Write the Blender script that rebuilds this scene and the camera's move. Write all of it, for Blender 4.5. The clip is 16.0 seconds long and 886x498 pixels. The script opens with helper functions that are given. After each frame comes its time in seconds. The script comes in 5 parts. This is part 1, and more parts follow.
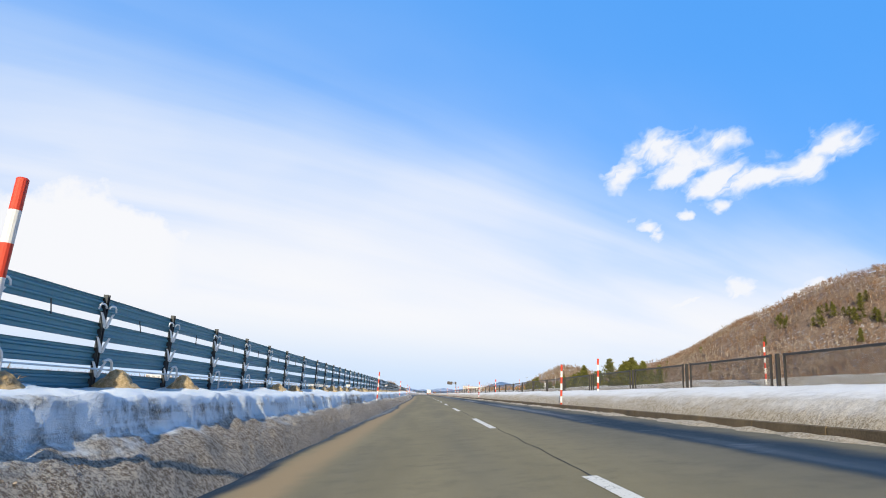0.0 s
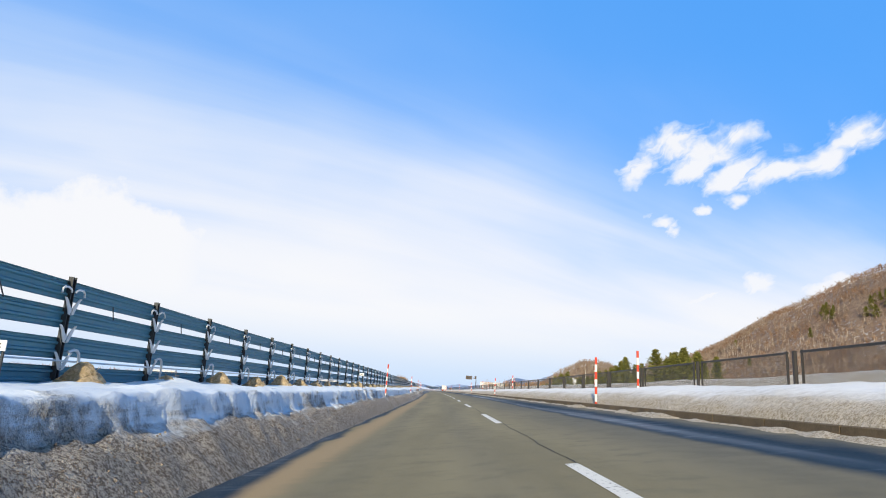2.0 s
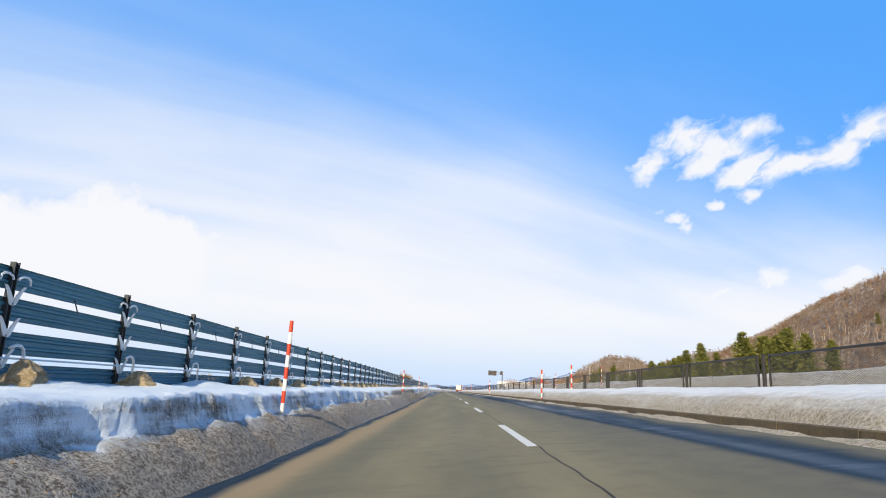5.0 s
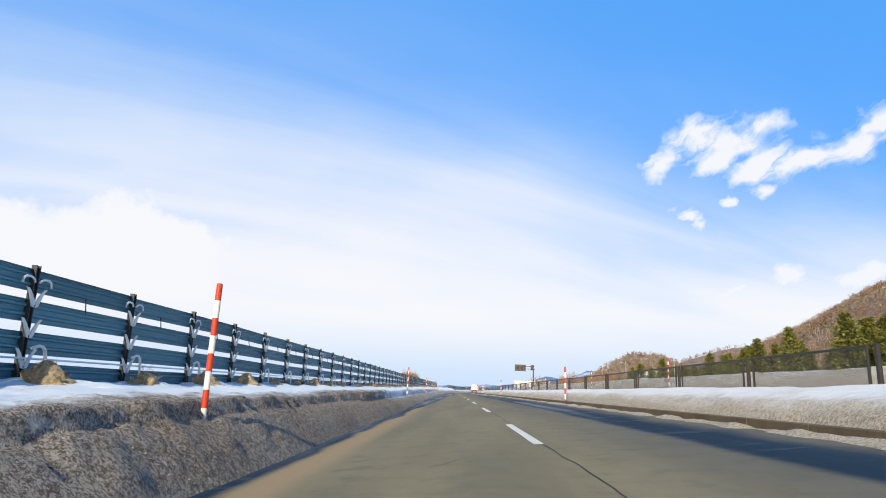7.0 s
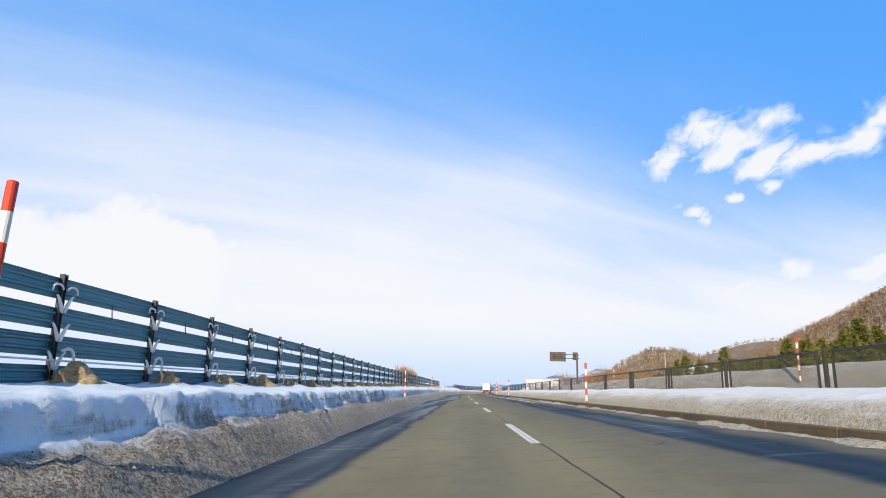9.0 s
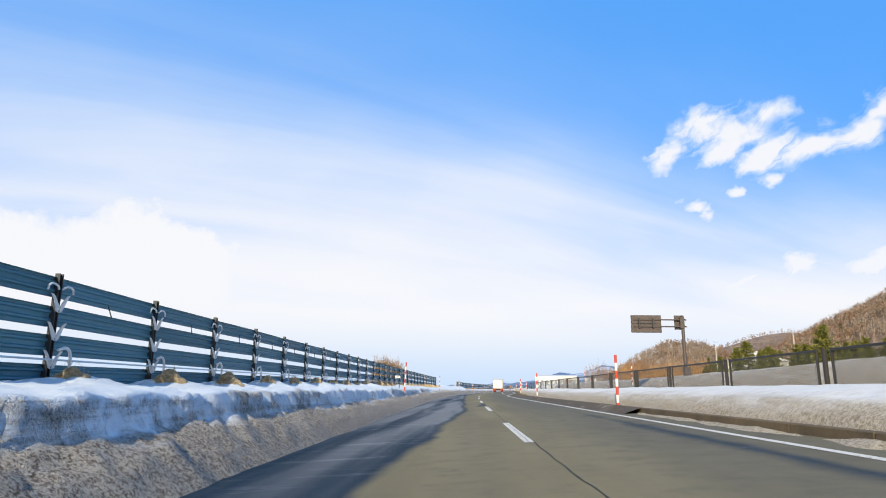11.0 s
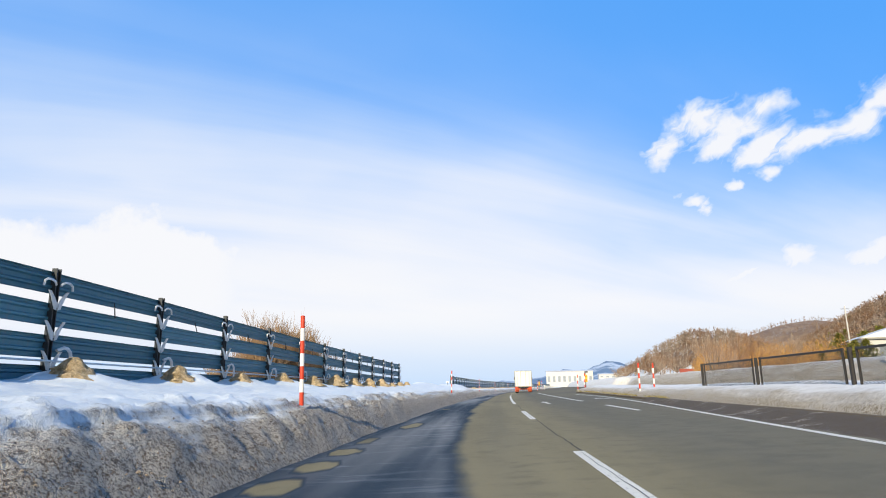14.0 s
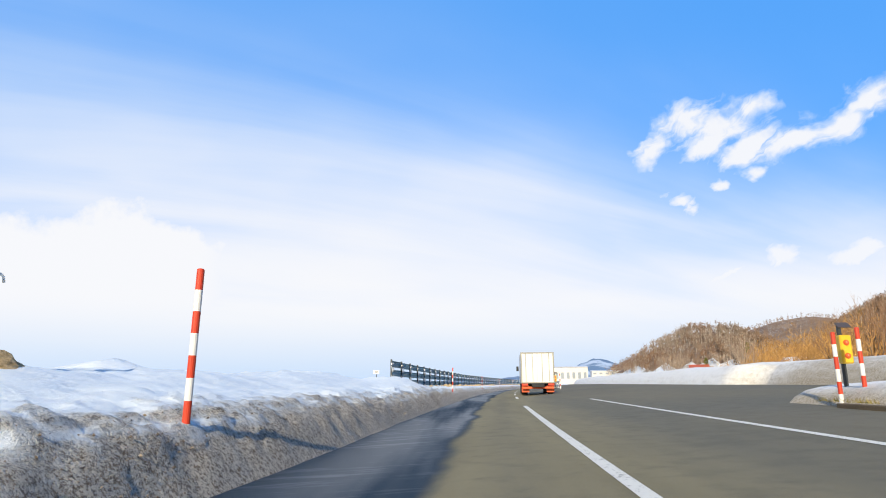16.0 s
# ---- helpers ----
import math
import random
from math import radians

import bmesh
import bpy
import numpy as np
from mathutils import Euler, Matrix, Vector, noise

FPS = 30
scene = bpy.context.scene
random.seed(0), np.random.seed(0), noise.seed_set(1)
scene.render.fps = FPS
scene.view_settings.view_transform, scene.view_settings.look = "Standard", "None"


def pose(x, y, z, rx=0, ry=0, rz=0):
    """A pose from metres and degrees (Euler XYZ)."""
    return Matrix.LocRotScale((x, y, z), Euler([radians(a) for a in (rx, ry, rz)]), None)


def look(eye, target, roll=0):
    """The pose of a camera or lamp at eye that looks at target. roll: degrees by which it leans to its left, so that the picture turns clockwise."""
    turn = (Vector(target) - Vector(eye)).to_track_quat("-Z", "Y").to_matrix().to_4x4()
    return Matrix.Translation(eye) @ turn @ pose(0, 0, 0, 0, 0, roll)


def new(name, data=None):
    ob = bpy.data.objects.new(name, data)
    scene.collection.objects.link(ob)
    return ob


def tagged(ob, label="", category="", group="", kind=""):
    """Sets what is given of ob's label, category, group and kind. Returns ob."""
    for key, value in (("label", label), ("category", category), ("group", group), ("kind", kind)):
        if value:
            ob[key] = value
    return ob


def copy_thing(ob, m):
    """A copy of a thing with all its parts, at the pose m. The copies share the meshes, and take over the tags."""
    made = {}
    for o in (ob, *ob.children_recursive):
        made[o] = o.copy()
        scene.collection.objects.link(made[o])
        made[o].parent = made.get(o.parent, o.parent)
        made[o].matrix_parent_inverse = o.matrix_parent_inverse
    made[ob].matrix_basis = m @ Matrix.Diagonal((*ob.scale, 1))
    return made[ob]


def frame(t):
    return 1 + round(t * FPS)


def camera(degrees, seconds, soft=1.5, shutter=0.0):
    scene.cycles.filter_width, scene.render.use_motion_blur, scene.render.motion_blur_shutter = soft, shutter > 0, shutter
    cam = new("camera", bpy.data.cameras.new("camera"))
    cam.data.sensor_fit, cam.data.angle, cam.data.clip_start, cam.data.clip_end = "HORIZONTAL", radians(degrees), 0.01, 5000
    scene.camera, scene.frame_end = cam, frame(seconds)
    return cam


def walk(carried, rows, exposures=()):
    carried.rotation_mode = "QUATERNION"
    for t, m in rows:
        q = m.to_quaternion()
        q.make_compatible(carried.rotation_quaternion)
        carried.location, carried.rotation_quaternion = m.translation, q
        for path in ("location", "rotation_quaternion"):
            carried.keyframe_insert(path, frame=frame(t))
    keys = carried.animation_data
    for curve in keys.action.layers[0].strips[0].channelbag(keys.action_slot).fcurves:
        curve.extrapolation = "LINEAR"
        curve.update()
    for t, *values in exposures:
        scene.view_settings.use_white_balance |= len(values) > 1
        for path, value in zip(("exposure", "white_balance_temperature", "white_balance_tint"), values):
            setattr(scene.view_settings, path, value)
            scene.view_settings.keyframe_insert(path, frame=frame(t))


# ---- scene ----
cam = camera(70.95, 16.0, soft=1.0)
CAMERA_ROWS = [  # seconds, place, tilt, lean, turn
    (0.0, -1.773, -0.747, 0.734, 103.176, -3.409, -1.817),
    (0.5, -1.726, 10.262, 0.737, 103.074, -3.490, -1.532),
    (1.0, -1.673, 21.284, 0.741, 102.972, -3.538, -1.159),
    (1.5, -1.609, 32.316, 0.747, 102.855, -3.532, -0.806),
    (2.0, -1.535, 43.360, 0.755, 102.766, -3.468, -0.472),
    (2.5, -1.448, 54.414, 0.765, 102.765, -3.358, -0.162),
    (3.0, -1.355, 65.480, 0.776, 102.787, -3.222, 0.150),
    (3.5, -1.272, 76.556, 0.787, 102.782, -3.076, 0.374),
    (4.0, -1.215, 87.643, 0.795, 102.768, -2.940, 0.575),
    (4.5, -1.191, 98.742, 0.801, 102.748, -2.823, 0.665),
    (5.0, -1.200, 109.851, 0.804, 102.721, -2.711, 0.779),
    (5.5, -1.240, 120.972, 0.807, 102.676, -2.597, 1.125),
    (6.0, -1.309, 132.103, 0.810, 102.646, -2.476, 1.491),
    (6.5, -1.415, 143.246, 0.812, 102.685, -2.341, 1.792),
    (7.0, -1.558, 154.400, 0.814, 102.723, -2.187, 2.008),
    (7.5, -1.724, 165.565, 0.816, 102.682, -2.014, 2.216),
    (8.0, -1.899, 176.741, 0.821, 102.644, -1.827, 2.365),
    (8.5, -2.073, 187.929, 0.829, 102.691, -1.630, 2.526),
    (9.0, -2.253, 199.129, 0.838, 102.739, -1.428, 2.704),
    (9.5, -2.452, 210.341, 0.847, 102.710, -1.226, 2.774),
    (10.0, -2.680, 221.564, 0.855, 102.666, -1.017, 2.873),
    (10.5, -2.929, 232.799, 0.862, 102.645, -0.799, 2.959),
    (11.0, -3.182, 244.047, 0.869, 102.638, -0.578, 3.084),
    (11.5, -3.435, 255.307, 0.874, 102.657, -0.363, 3.242),
    (12.0, -3.681, 266.581, 0.878, 102.671, -0.162, 3.392),
    (12.5, -3.919, 277.868, 0.880, 102.636, 0.035, 3.465),
    (13.0, -4.127, 289.169, 0.882, 102.600, 0.254, 3.420),
    (13.5, -4.268, 300.484, 0.883, 102.606, 0.466, 3.417),
    (14.0, -4.304, 311.769, 0.885, 102.617, 0.637, 3.298),
    (14.5, -4.217, 322.976, 0.887, 102.622, 0.732, 3.169),
    (15.0, -4.019, 334.105, 0.887, 102.591, 0.722, 2.967),
    (15.5, -3.721, 345.152, 0.885, 102.475, 0.587, 2.516),
    (16.0, -3.345, 356.119, 0.881, 102.330, 0.369, 2.072),
]
walk(cam, [(t, pose(*p)) for t, *p in CAMERA_ROWS])

# ---- world, sun ----
SUN_AZ, SUN_EL = radians(-169), radians(25)     # low, from behind and somewhat left of the drive


def node_tree(owner):
    owner.use_nodes = True
    owner.node_tree.nodes.clear()
    return owner.node_tree


class Graph:
    """Short hand for building node trees."""

    def __init__(self, owner):
        self.tree = node_tree(owner)

    def add(self, kind, **inputs):
        n = self.tree.nodes.new(kind)
        for key, value in inputs.items():
            self.put(n, key, value)
        return n

    def put(self, n, key, value):
        slot = n.inputs[int(key[1:])] if key[0] == "i" and key[1:].isdigit() else n.inputs[key.replace("_", " ")]
        if isinstance(value, bpy.types.NodeSocket):
            self.tree.links.new(value, slot)
        else:
            slot.default_value = value

    def math(self, op, a, b=0.0, c=0.0, clamp=False):
        n = self.add("ShaderNodeMath", i0=a, i1=b, i2=c)
        n.operation, n.use_clamp = op, clamp
        return n.outputs[0]

    def vec(self, op, a, b=(0, 0, 0)):
        n = self.add("ShaderNodeVectorMath", i0=a, i1=b)
        n.operation = op
        return n.outputs["Value"] if op in ("DOT_PRODUCT", "LENGTH", "DISTANCE") else n.outputs[0]

    def step(self, value, lo, hi, out_lo=0.0, out_hi=1.0):
        n = self.add("ShaderNodeMapRange", Value=value, From_Min=lo, From_Max=hi, To_Min=out_lo, To_Max=out_hi)
        n.interpolation_type = "SMOOTHSTEP"
        return n.outputs[0]

    def mix(self, f, a, b):
        n = self.add("ShaderNodeMix")
        n.data_type = "RGBA"
        for slot, value in ((n.inputs[0], f), (n.inputs[6], a), (n.inputs[7], b)):
            if isinstance(value, bpy.types.NodeSocket):
                self.tree.links.new(value, slot)
            else:
                slot.default_value = (*value, 1) if isinstance(value, tuple) and len(value) == 3 else value
        return n.outputs[2]

    def noise(self, vector, scale, detail=4.0, rough=0.55, distortion=0.0):
        return self.add("ShaderNodeTexNoise", Vector=vector, Scale=scale, Detail=detail, Roughness=rough,
                        Distortion=distortion).outputs[0]


def make_world():
    w = bpy.data.worlds.new("sky")
    scene.world = w
    g = Graph(w)
    ray = g.vec("NORMALIZE", g.add("ShaderNodeTexCoord").outputs["Generated"])
    xyz = g.add("ShaderNodeSeparateXYZ", Vector=ray)
    x, z = xyz.outputs[0], g.math("MAXIMUM", xyz.outputs[2], 0.0)
    sky = g.add("ShaderNodeTexSky")
    sky.sky_type, sky.sun_disc, sky.sun_elevation, sky.sun_rotation = "NISHITA", False, SUN_EL, SUN_AZ
    sky.air_density, sky.dust_density, sky.ozone_density = 1.0, 0.3, 3.0
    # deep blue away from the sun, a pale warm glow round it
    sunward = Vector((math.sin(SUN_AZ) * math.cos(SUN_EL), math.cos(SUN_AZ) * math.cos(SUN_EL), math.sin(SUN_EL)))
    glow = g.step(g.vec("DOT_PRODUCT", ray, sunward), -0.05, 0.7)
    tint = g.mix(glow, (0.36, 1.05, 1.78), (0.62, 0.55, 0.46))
    blue = g.mix(1.0, sky.outputs[0], tint)
    blue.node.blend_type = "MULTIPLY"
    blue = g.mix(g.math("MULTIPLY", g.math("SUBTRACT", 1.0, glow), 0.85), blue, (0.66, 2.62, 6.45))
    # thin veil, thickening towards the horizon and to the left; its wisps lie on a plane overhead
    up = g.math("ADD", z, 0.16)
    flat = g.add("ShaderNodeCombineXYZ", X=g.math("DIVIDE", x, up), Y=g.math("DIVIDE", xyz.outputs[1], up), Z=0.0).outputs[0]
    turned = g.add("ShaderNodeVectorRotate", Vector=flat, Axis=(0, 0, 1), Angle=-0.5).outputs[0]
    streak = g.noise(g.vec("MULTIPLY", turned, (0.35, 1.5, 1.0)), 1.1, 6.0, 0.5, 0.4)
    soft = g.noise(flat, 0.7, 4.0, 0.5, 0.3)
    thick = g.math("ADD", 4.75, g.math("ADD", g.math("MULTIPLY", z, -12.46), g.math("MULTIPLY", x, -0.67)))
    thick = g.math("ADD", thick, g.math("ADD", g.math("MULTIPLY", g.math("MULTIPLY", x, x), -4.19), g.math("MULTIPLY", g.math("MULTIPLY", x, z), -5.52)))
    thick = g.math("ADD", thick, g.math("MULTIPLY", g.math("MULTIPLY", z, z), -2.41))
    thick = g.math("ADD", thick, g.math("ADD", g.math("MULTIPLY", g.math("SUBTRACT", streak, 0.5), 4.5), g.math("MULTIPLY", g.math("SUBTRACT", soft, 0.5), 3.0)))
    thick = g.math("ADD", thick, g.math("MULTIPLY", g.math("MULTIPLY", g.step(x, 0.25, 0.6), g.step(z, 0.37, 0.22)), 1.3))
    veil = g.math("DIVIDE", 1.0, g.math("ADD", 1.0, g.math("EXPONENT", g.math("MULTIPLY", thick, -1.0))))

    def gather(spots, bent):
        """Largest of the soft ellipses round the directions in spots: 1 in a middle, 0 at its rim, negative outside."""
        field = None
        for az, el, wide, tall, tilt in spots:
            middle = Vector((math.sin(az) * math.cos(el), math.cos(az) * math.cos(el), math.sin(el)))
            right = Vector((math.cos(az), -math.sin(az), 0))
            above = right.cross(middle)
            r2, a2 = right * math.cos(tilt) + above * math.sin(tilt), above * math.cos(tilt) - right * math.sin(tilt)
            dx = g.math("DIVIDE", g.vec("DOT_PRODUCT", bent, r2), wide)
            dy = g.math("DIVIDE", g.vec("DOT_PRODUCT", bent, a2), tall)
            far = g.math("ADD", g.math("MULTIPLY", dx, dx), g.math("MULTIPLY", dy, dy))
            behind = g.math("LESS_THAN", g.vec("DOT_PRODUCT", ray, middle), 0.2)
            blob = g.math("SUBTRACT", 1.0, g.math("ADD", g.math("SQRT", far), g.math("MULTIPLY", behind, 50.0)))
            field = blob if field is None else g.math("SMOOTH_MAX", field, blob, 0.3)
        return g.math("MAXIMUM", field, -2.0)

    # a broken cloud and small puffs with fibres drawn out up to the right
    warp = g.add("ShaderNodeTexNoise", Vector=ray, Scale=11.0, Detail=4.0, Roughness=0.6).outputs[1]
    bent = g.vec("ADD", ray, g.vec("MULTIPLY", g.vec("SUBTRACT", warp, (0.5, 0.5, 0.5)), (0.085, 0.085, 0.06)))
    east, over = Vector((math.cos(0.42), -math.sin(0.42), 0)), Vector((0, 0, 1))
    along = east * math.cos(0.5) + over * math.sin(0.5)
    across = over * math.cos(0.5) - east * math.sin(0.5)
    fibre_at = g.add("ShaderNodeCombineXYZ", X=g.math("MULTIPLY", g.vec("DOT_PRODUCT", bent, along), 0.36), Y=g.vec("DOT_PRODUCT", bent, across), Z=0.0).outputs[0]
    fibre, lumps = g.noise(fibre_at, 46.0, 5.0, 0.55, 0.6), g.noise(ray, 26.0, 5.0, 0.55, 0.3)
    ragged = g.math("ADD", g.math("MULTIPLY", g.math("SUBTRACT", fibre, 0.5), 2.0), g.math("MULTIPLY", g.math("SUBTRACT", lumps, 0.5), 1.3))
    puff = g.step(g.math("ADD", gather(CLOUDS, bent), ragged), -0.50, 0.75)
    low_puff = g.step(g.math("ADD", gather(LOW_CLOUDS, bent), g.math("MULTIPLY", ragged, 0.5)), -0.55, 0.65)
    puff = g.math("MAXIMUM", puff, low_puff)
    # cumulus tops low over the left: a wavy upper edge, white below
    az = g.math("ARCTAN2", x, xyz.outputs[1])
    crest = g.math("ADD", 0.205, g.math("MULTIPLY", g.math("SUBTRACT", g.noise(ray, 22.0, 5.0, 0.55), 0.5), 0.10))
    for at, wide, high in ((-0.70, 0.055, 0.06), (-0.53, 0.105, 0.08), (-0.40, 0.06, 0.035)):
        off = g.math("DIVIDE", g.math("SUBTRACT", az, at), wide)
        crest = g.math("ADD", crest, g.math("MULTIPLY", g.math("EXPONENT", g.math("MULTIPLY", g.math("MULTIPLY", off, off), -1.0)), high))
    heap = g.math("MULTIPLY", g.step(g.math("SUBTRACT", xyz.outputs[2], crest), 0.02, -0.05), g.step(az, -0.12, -0.42))
    cover = g.math("MAXIMUM", g.math("MAXIMUM", veil, g.math("MULTIPLY", puff, 0.94)), g.math("MULTIPLY", heap, 0.97), clamp=True)
    # bluish haze right over the horizon, stronger ahead
    low = g.math("MULTIPLY", g.step(xyz.outputs[2], 0.13, -0.02), g.step(xyz.outputs[1], -0.2, 0.95))
    white = g.mix(g.step(cover, 0.35, 0.95), (5.4, 6.0, 6.6), (6.4, 6.4, 6.5))
    white = g.mix(g.math("MULTIPLY", low, 0.8), white, (3.3, 4.7, 6.6))
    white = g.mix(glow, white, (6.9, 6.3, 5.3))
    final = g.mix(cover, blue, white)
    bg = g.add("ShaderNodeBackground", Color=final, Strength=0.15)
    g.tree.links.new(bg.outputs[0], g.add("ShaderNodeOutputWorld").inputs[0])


def sky_spots(*rows):
    """Azimuth, elevation, half width, half height and tilt, from degrees."""
    return [tuple(radians(v) for v in row) for row in rows]


CLOUDS = sky_spots(
    (18.1, 20.3, 2.0, 1.1, 30), (20.9, 22.2, 2.4, 1.5, 3), (24.3, 21.3, 2.5, 1.8, 7), (26.1, 22.2, 1.6, 1.1, 10), (25.4, 18.8, 2.4, 1.4, 12), (26.1, 16.7, 1.2, 0.7, 3),
    (21.8, 19.9, 2.6, 1.2, 8), (29.2, 18.8, 2.8, 1.2, 11), (32.5, 19.8, 2.5, 1.4, 14), (35.0, 21.3, 2.2, 1.3, 14), (19.6, 15.7, 1.5, 0.9, -9), (23.2, 16.1, 0.8, 0.4, -5))
LOW_CLOUDS = sky_spots((27.0, 9.8, 2.7, 1.4, 9), (32.2, 9.5, 3.2, 1.2, 10), (27.6, 7.0, 1.0, 0.55, -2), (36.5, 10.2, 3.0, 1.0, 8), (31.2, 5.6, 1.2, 0.7, 0), (22.5, 9.3, 2.2, 0.35, 6))
make_world()
sun = new("sun", bpy.data.lights.new("sun", "SUN"))
sun.data.energy, sun.data.angle, sun.data.color = 5.0, radians(0.6), (1.0, 0.89, 0.68)
way = Vector((math.sin(SUN_AZ) * math.cos(SUN_EL), math.cos(SUN_AZ) * math.cos(SUN_EL), math.sin(SUN_EL)))
sun.matrix_world = look(way * 100, (0, 0, 0))
scene.view_settings.exposure = 0.0

# ---- the line of the road ----
BEND_S = np.arange(-30, 471, 50.0)
BEND = np.array([-0.089, 0.074, -0.057, -0.208, -0.212, -0.108, 0.35, 0.772, 0.608, 0.717, 0.761])                                        # 1 / km, to the right
BANK_S = np.arange(-30, 451, 60.0)
BANK = np.array([-6.735, -7.106, -6.482, -5.818, -4.8, -3.673, -2.827, -3.936, -4.586])                                       # degrees, down to the right
STEP = np.arange(-160, 1301, 2.0)


def ease(xk, yk, x):
    x = np.clip(x, xk[0], xk[-1])
    m = np.gradient(yk, xk)
    i = np.clip(np.searchsorted(xk, x) - 1, 0, len(xk) - 2)
    h = xk[i + 1] - xk[i]
    u = (x - xk[i]) / h
    return ((2 * u ** 3 - 3 * u ** 2 + 1) * yk[i] + (u ** 3 - 2 * u ** 2 + u) * h * m[i] + (-2 * u ** 3 + 3 * u ** 2) * yk[i + 1]
            + (u ** 3 - u ** 2) * h * m[i + 1])


bend = ease(BEND_S, BEND, STEP) * 1e-3 * np.clip((760 - STEP) / 120, 0, 1)
TURN = np.concatenate([[0], np.cumsum(bend[1:] + bend[:-1])])
TURN -= np.interp(0, STEP, TURN)
ROAD_X = np.concatenate([[0], np.cumsum(np.sin(TURN[1:]) + np.sin(TURN[:-1]))])
ROAD_Y = np.concatenate([[0], np.cumsum(np.cos(TURN[1:]) + np.cos(TURN[:-1]))])
ROAD_X -= np.interp(0, STEP, ROAD_X)
ROAD_Y -= np.interp(0, STEP, ROAD_Y)


def on_road(s, lat, z=0.0):
    """World place of a point s metres along the lane line, lat metres to its right and z metres over the road's plane."""
    s, lat = np.broadcast_arrays(np.asarray(s, float), np.asarray(lat, float))
    t = np.interp(s, STEP, TURN)
    tip = np.tan(np.radians(ease(BANK_S, BANK, s)))
    z = np.asarray(z, float) - np.clip(lat, -11, 11) * tip
    return np.stack([np.interp(s, STEP, ROAD_X) + lat * np.cos(t), np.interp(s, STEP, ROAD_Y) - lat * np.sin(t), z], -1)


def road_pose(s, lat, z=0.0, lean=0.0, side=0.0):
    """Upright pose there, y along the road."""
    p = on_road(s, lat, z)
    t = float(np.interp(s, STEP, TURN))
    return Matrix.Translation(Vector(p.tolist())) @ Euler((radians(lean), radians(side), -t)).to_matrix().to_4x4()


def span_pose(a, b):
    """Pose in the middle between two places, y from a to b; and their distance."""
    a, b = Vector(a), Vector(b)
    d = b - a
    y = d.normalized()
    x = y.cross(Vector((0, 0, 1))).normalized()
    m = Matrix((x, y, x.cross(y))).transposed().to_4x4()
    return Matrix.Translation((a + b) / 2) @ m, d.length

# ---- materials ----
def surface(name, build, **fixed):
    """A node material. build(g, bsdf, position) sets what varies; fixed are values of the principled shader."""
    m = bpy.data.materials.new(name)
    g = Graph(m)
    b = g.add("ShaderNodeBsdfPrincipled")
    for key, value in fixed.items():
        g.put(b, key, (*value, 1) if isinstance(value, tuple) and len(value) == 3 else value)
    out = g.add("ShaderNodeOutputMaterial")
    g.tree.links.new(b.outputs[0], out.inputs[0])
    if build:
        build(g, b, g.add("ShaderNodeNewGeometry").outputs["Position"])
    return m


def bump(g, b, height, strength, distance):
    g.put(b, "Normal", g.add("ShaderNodeBump", Height=height, Strength=strength, Distance=distance).outputs[0])


def plain(name, colour, rough=0.6, metal=0.0, vary=0.25, scale=3.0, grain=60.0, relief=0.15):
    """A single material whose tone and gloss shift at two scales."""
    def build(g, b, p):
        big, small = g.noise(p, scale, 5.0), g.noise(p, grain, 3.0)
        tone = g.math("ADD", g.math("MULTIPLY", g.math("SUBTRACT", big, 0.5), vary * 2), g.math("MULTIPLY", g.math("SUBTRACT", small, 0.5), vary))
        tone = g.math("ADD", tone, 1.0)
        c = g.mix(1.0, colour, (1, 1, 1))
        c.node.blend_type = "MULTIPLY"
        g.tree.links.new(g.add("ShaderNodeCombineColor", Red=tone, Green=tone, Blue=tone).outputs[0], c.node.inputs[7])
        g.put(b, "Base Color", c)
        g.put(b, "Roughness", g.math("ADD", rough - 0.1, g.math("MULTIPLY", big, 0.2)))
        bump(g, b, small, relief, 0.01)
    return surface(name, build, Metallic=metal)


def name_node(g, name):
    n = g.add("ShaderNodeAttribute")
    n.attribute_name = name
    return n.outputs["Fac"]


def attribute(g, name):
    return name_node(g, name)


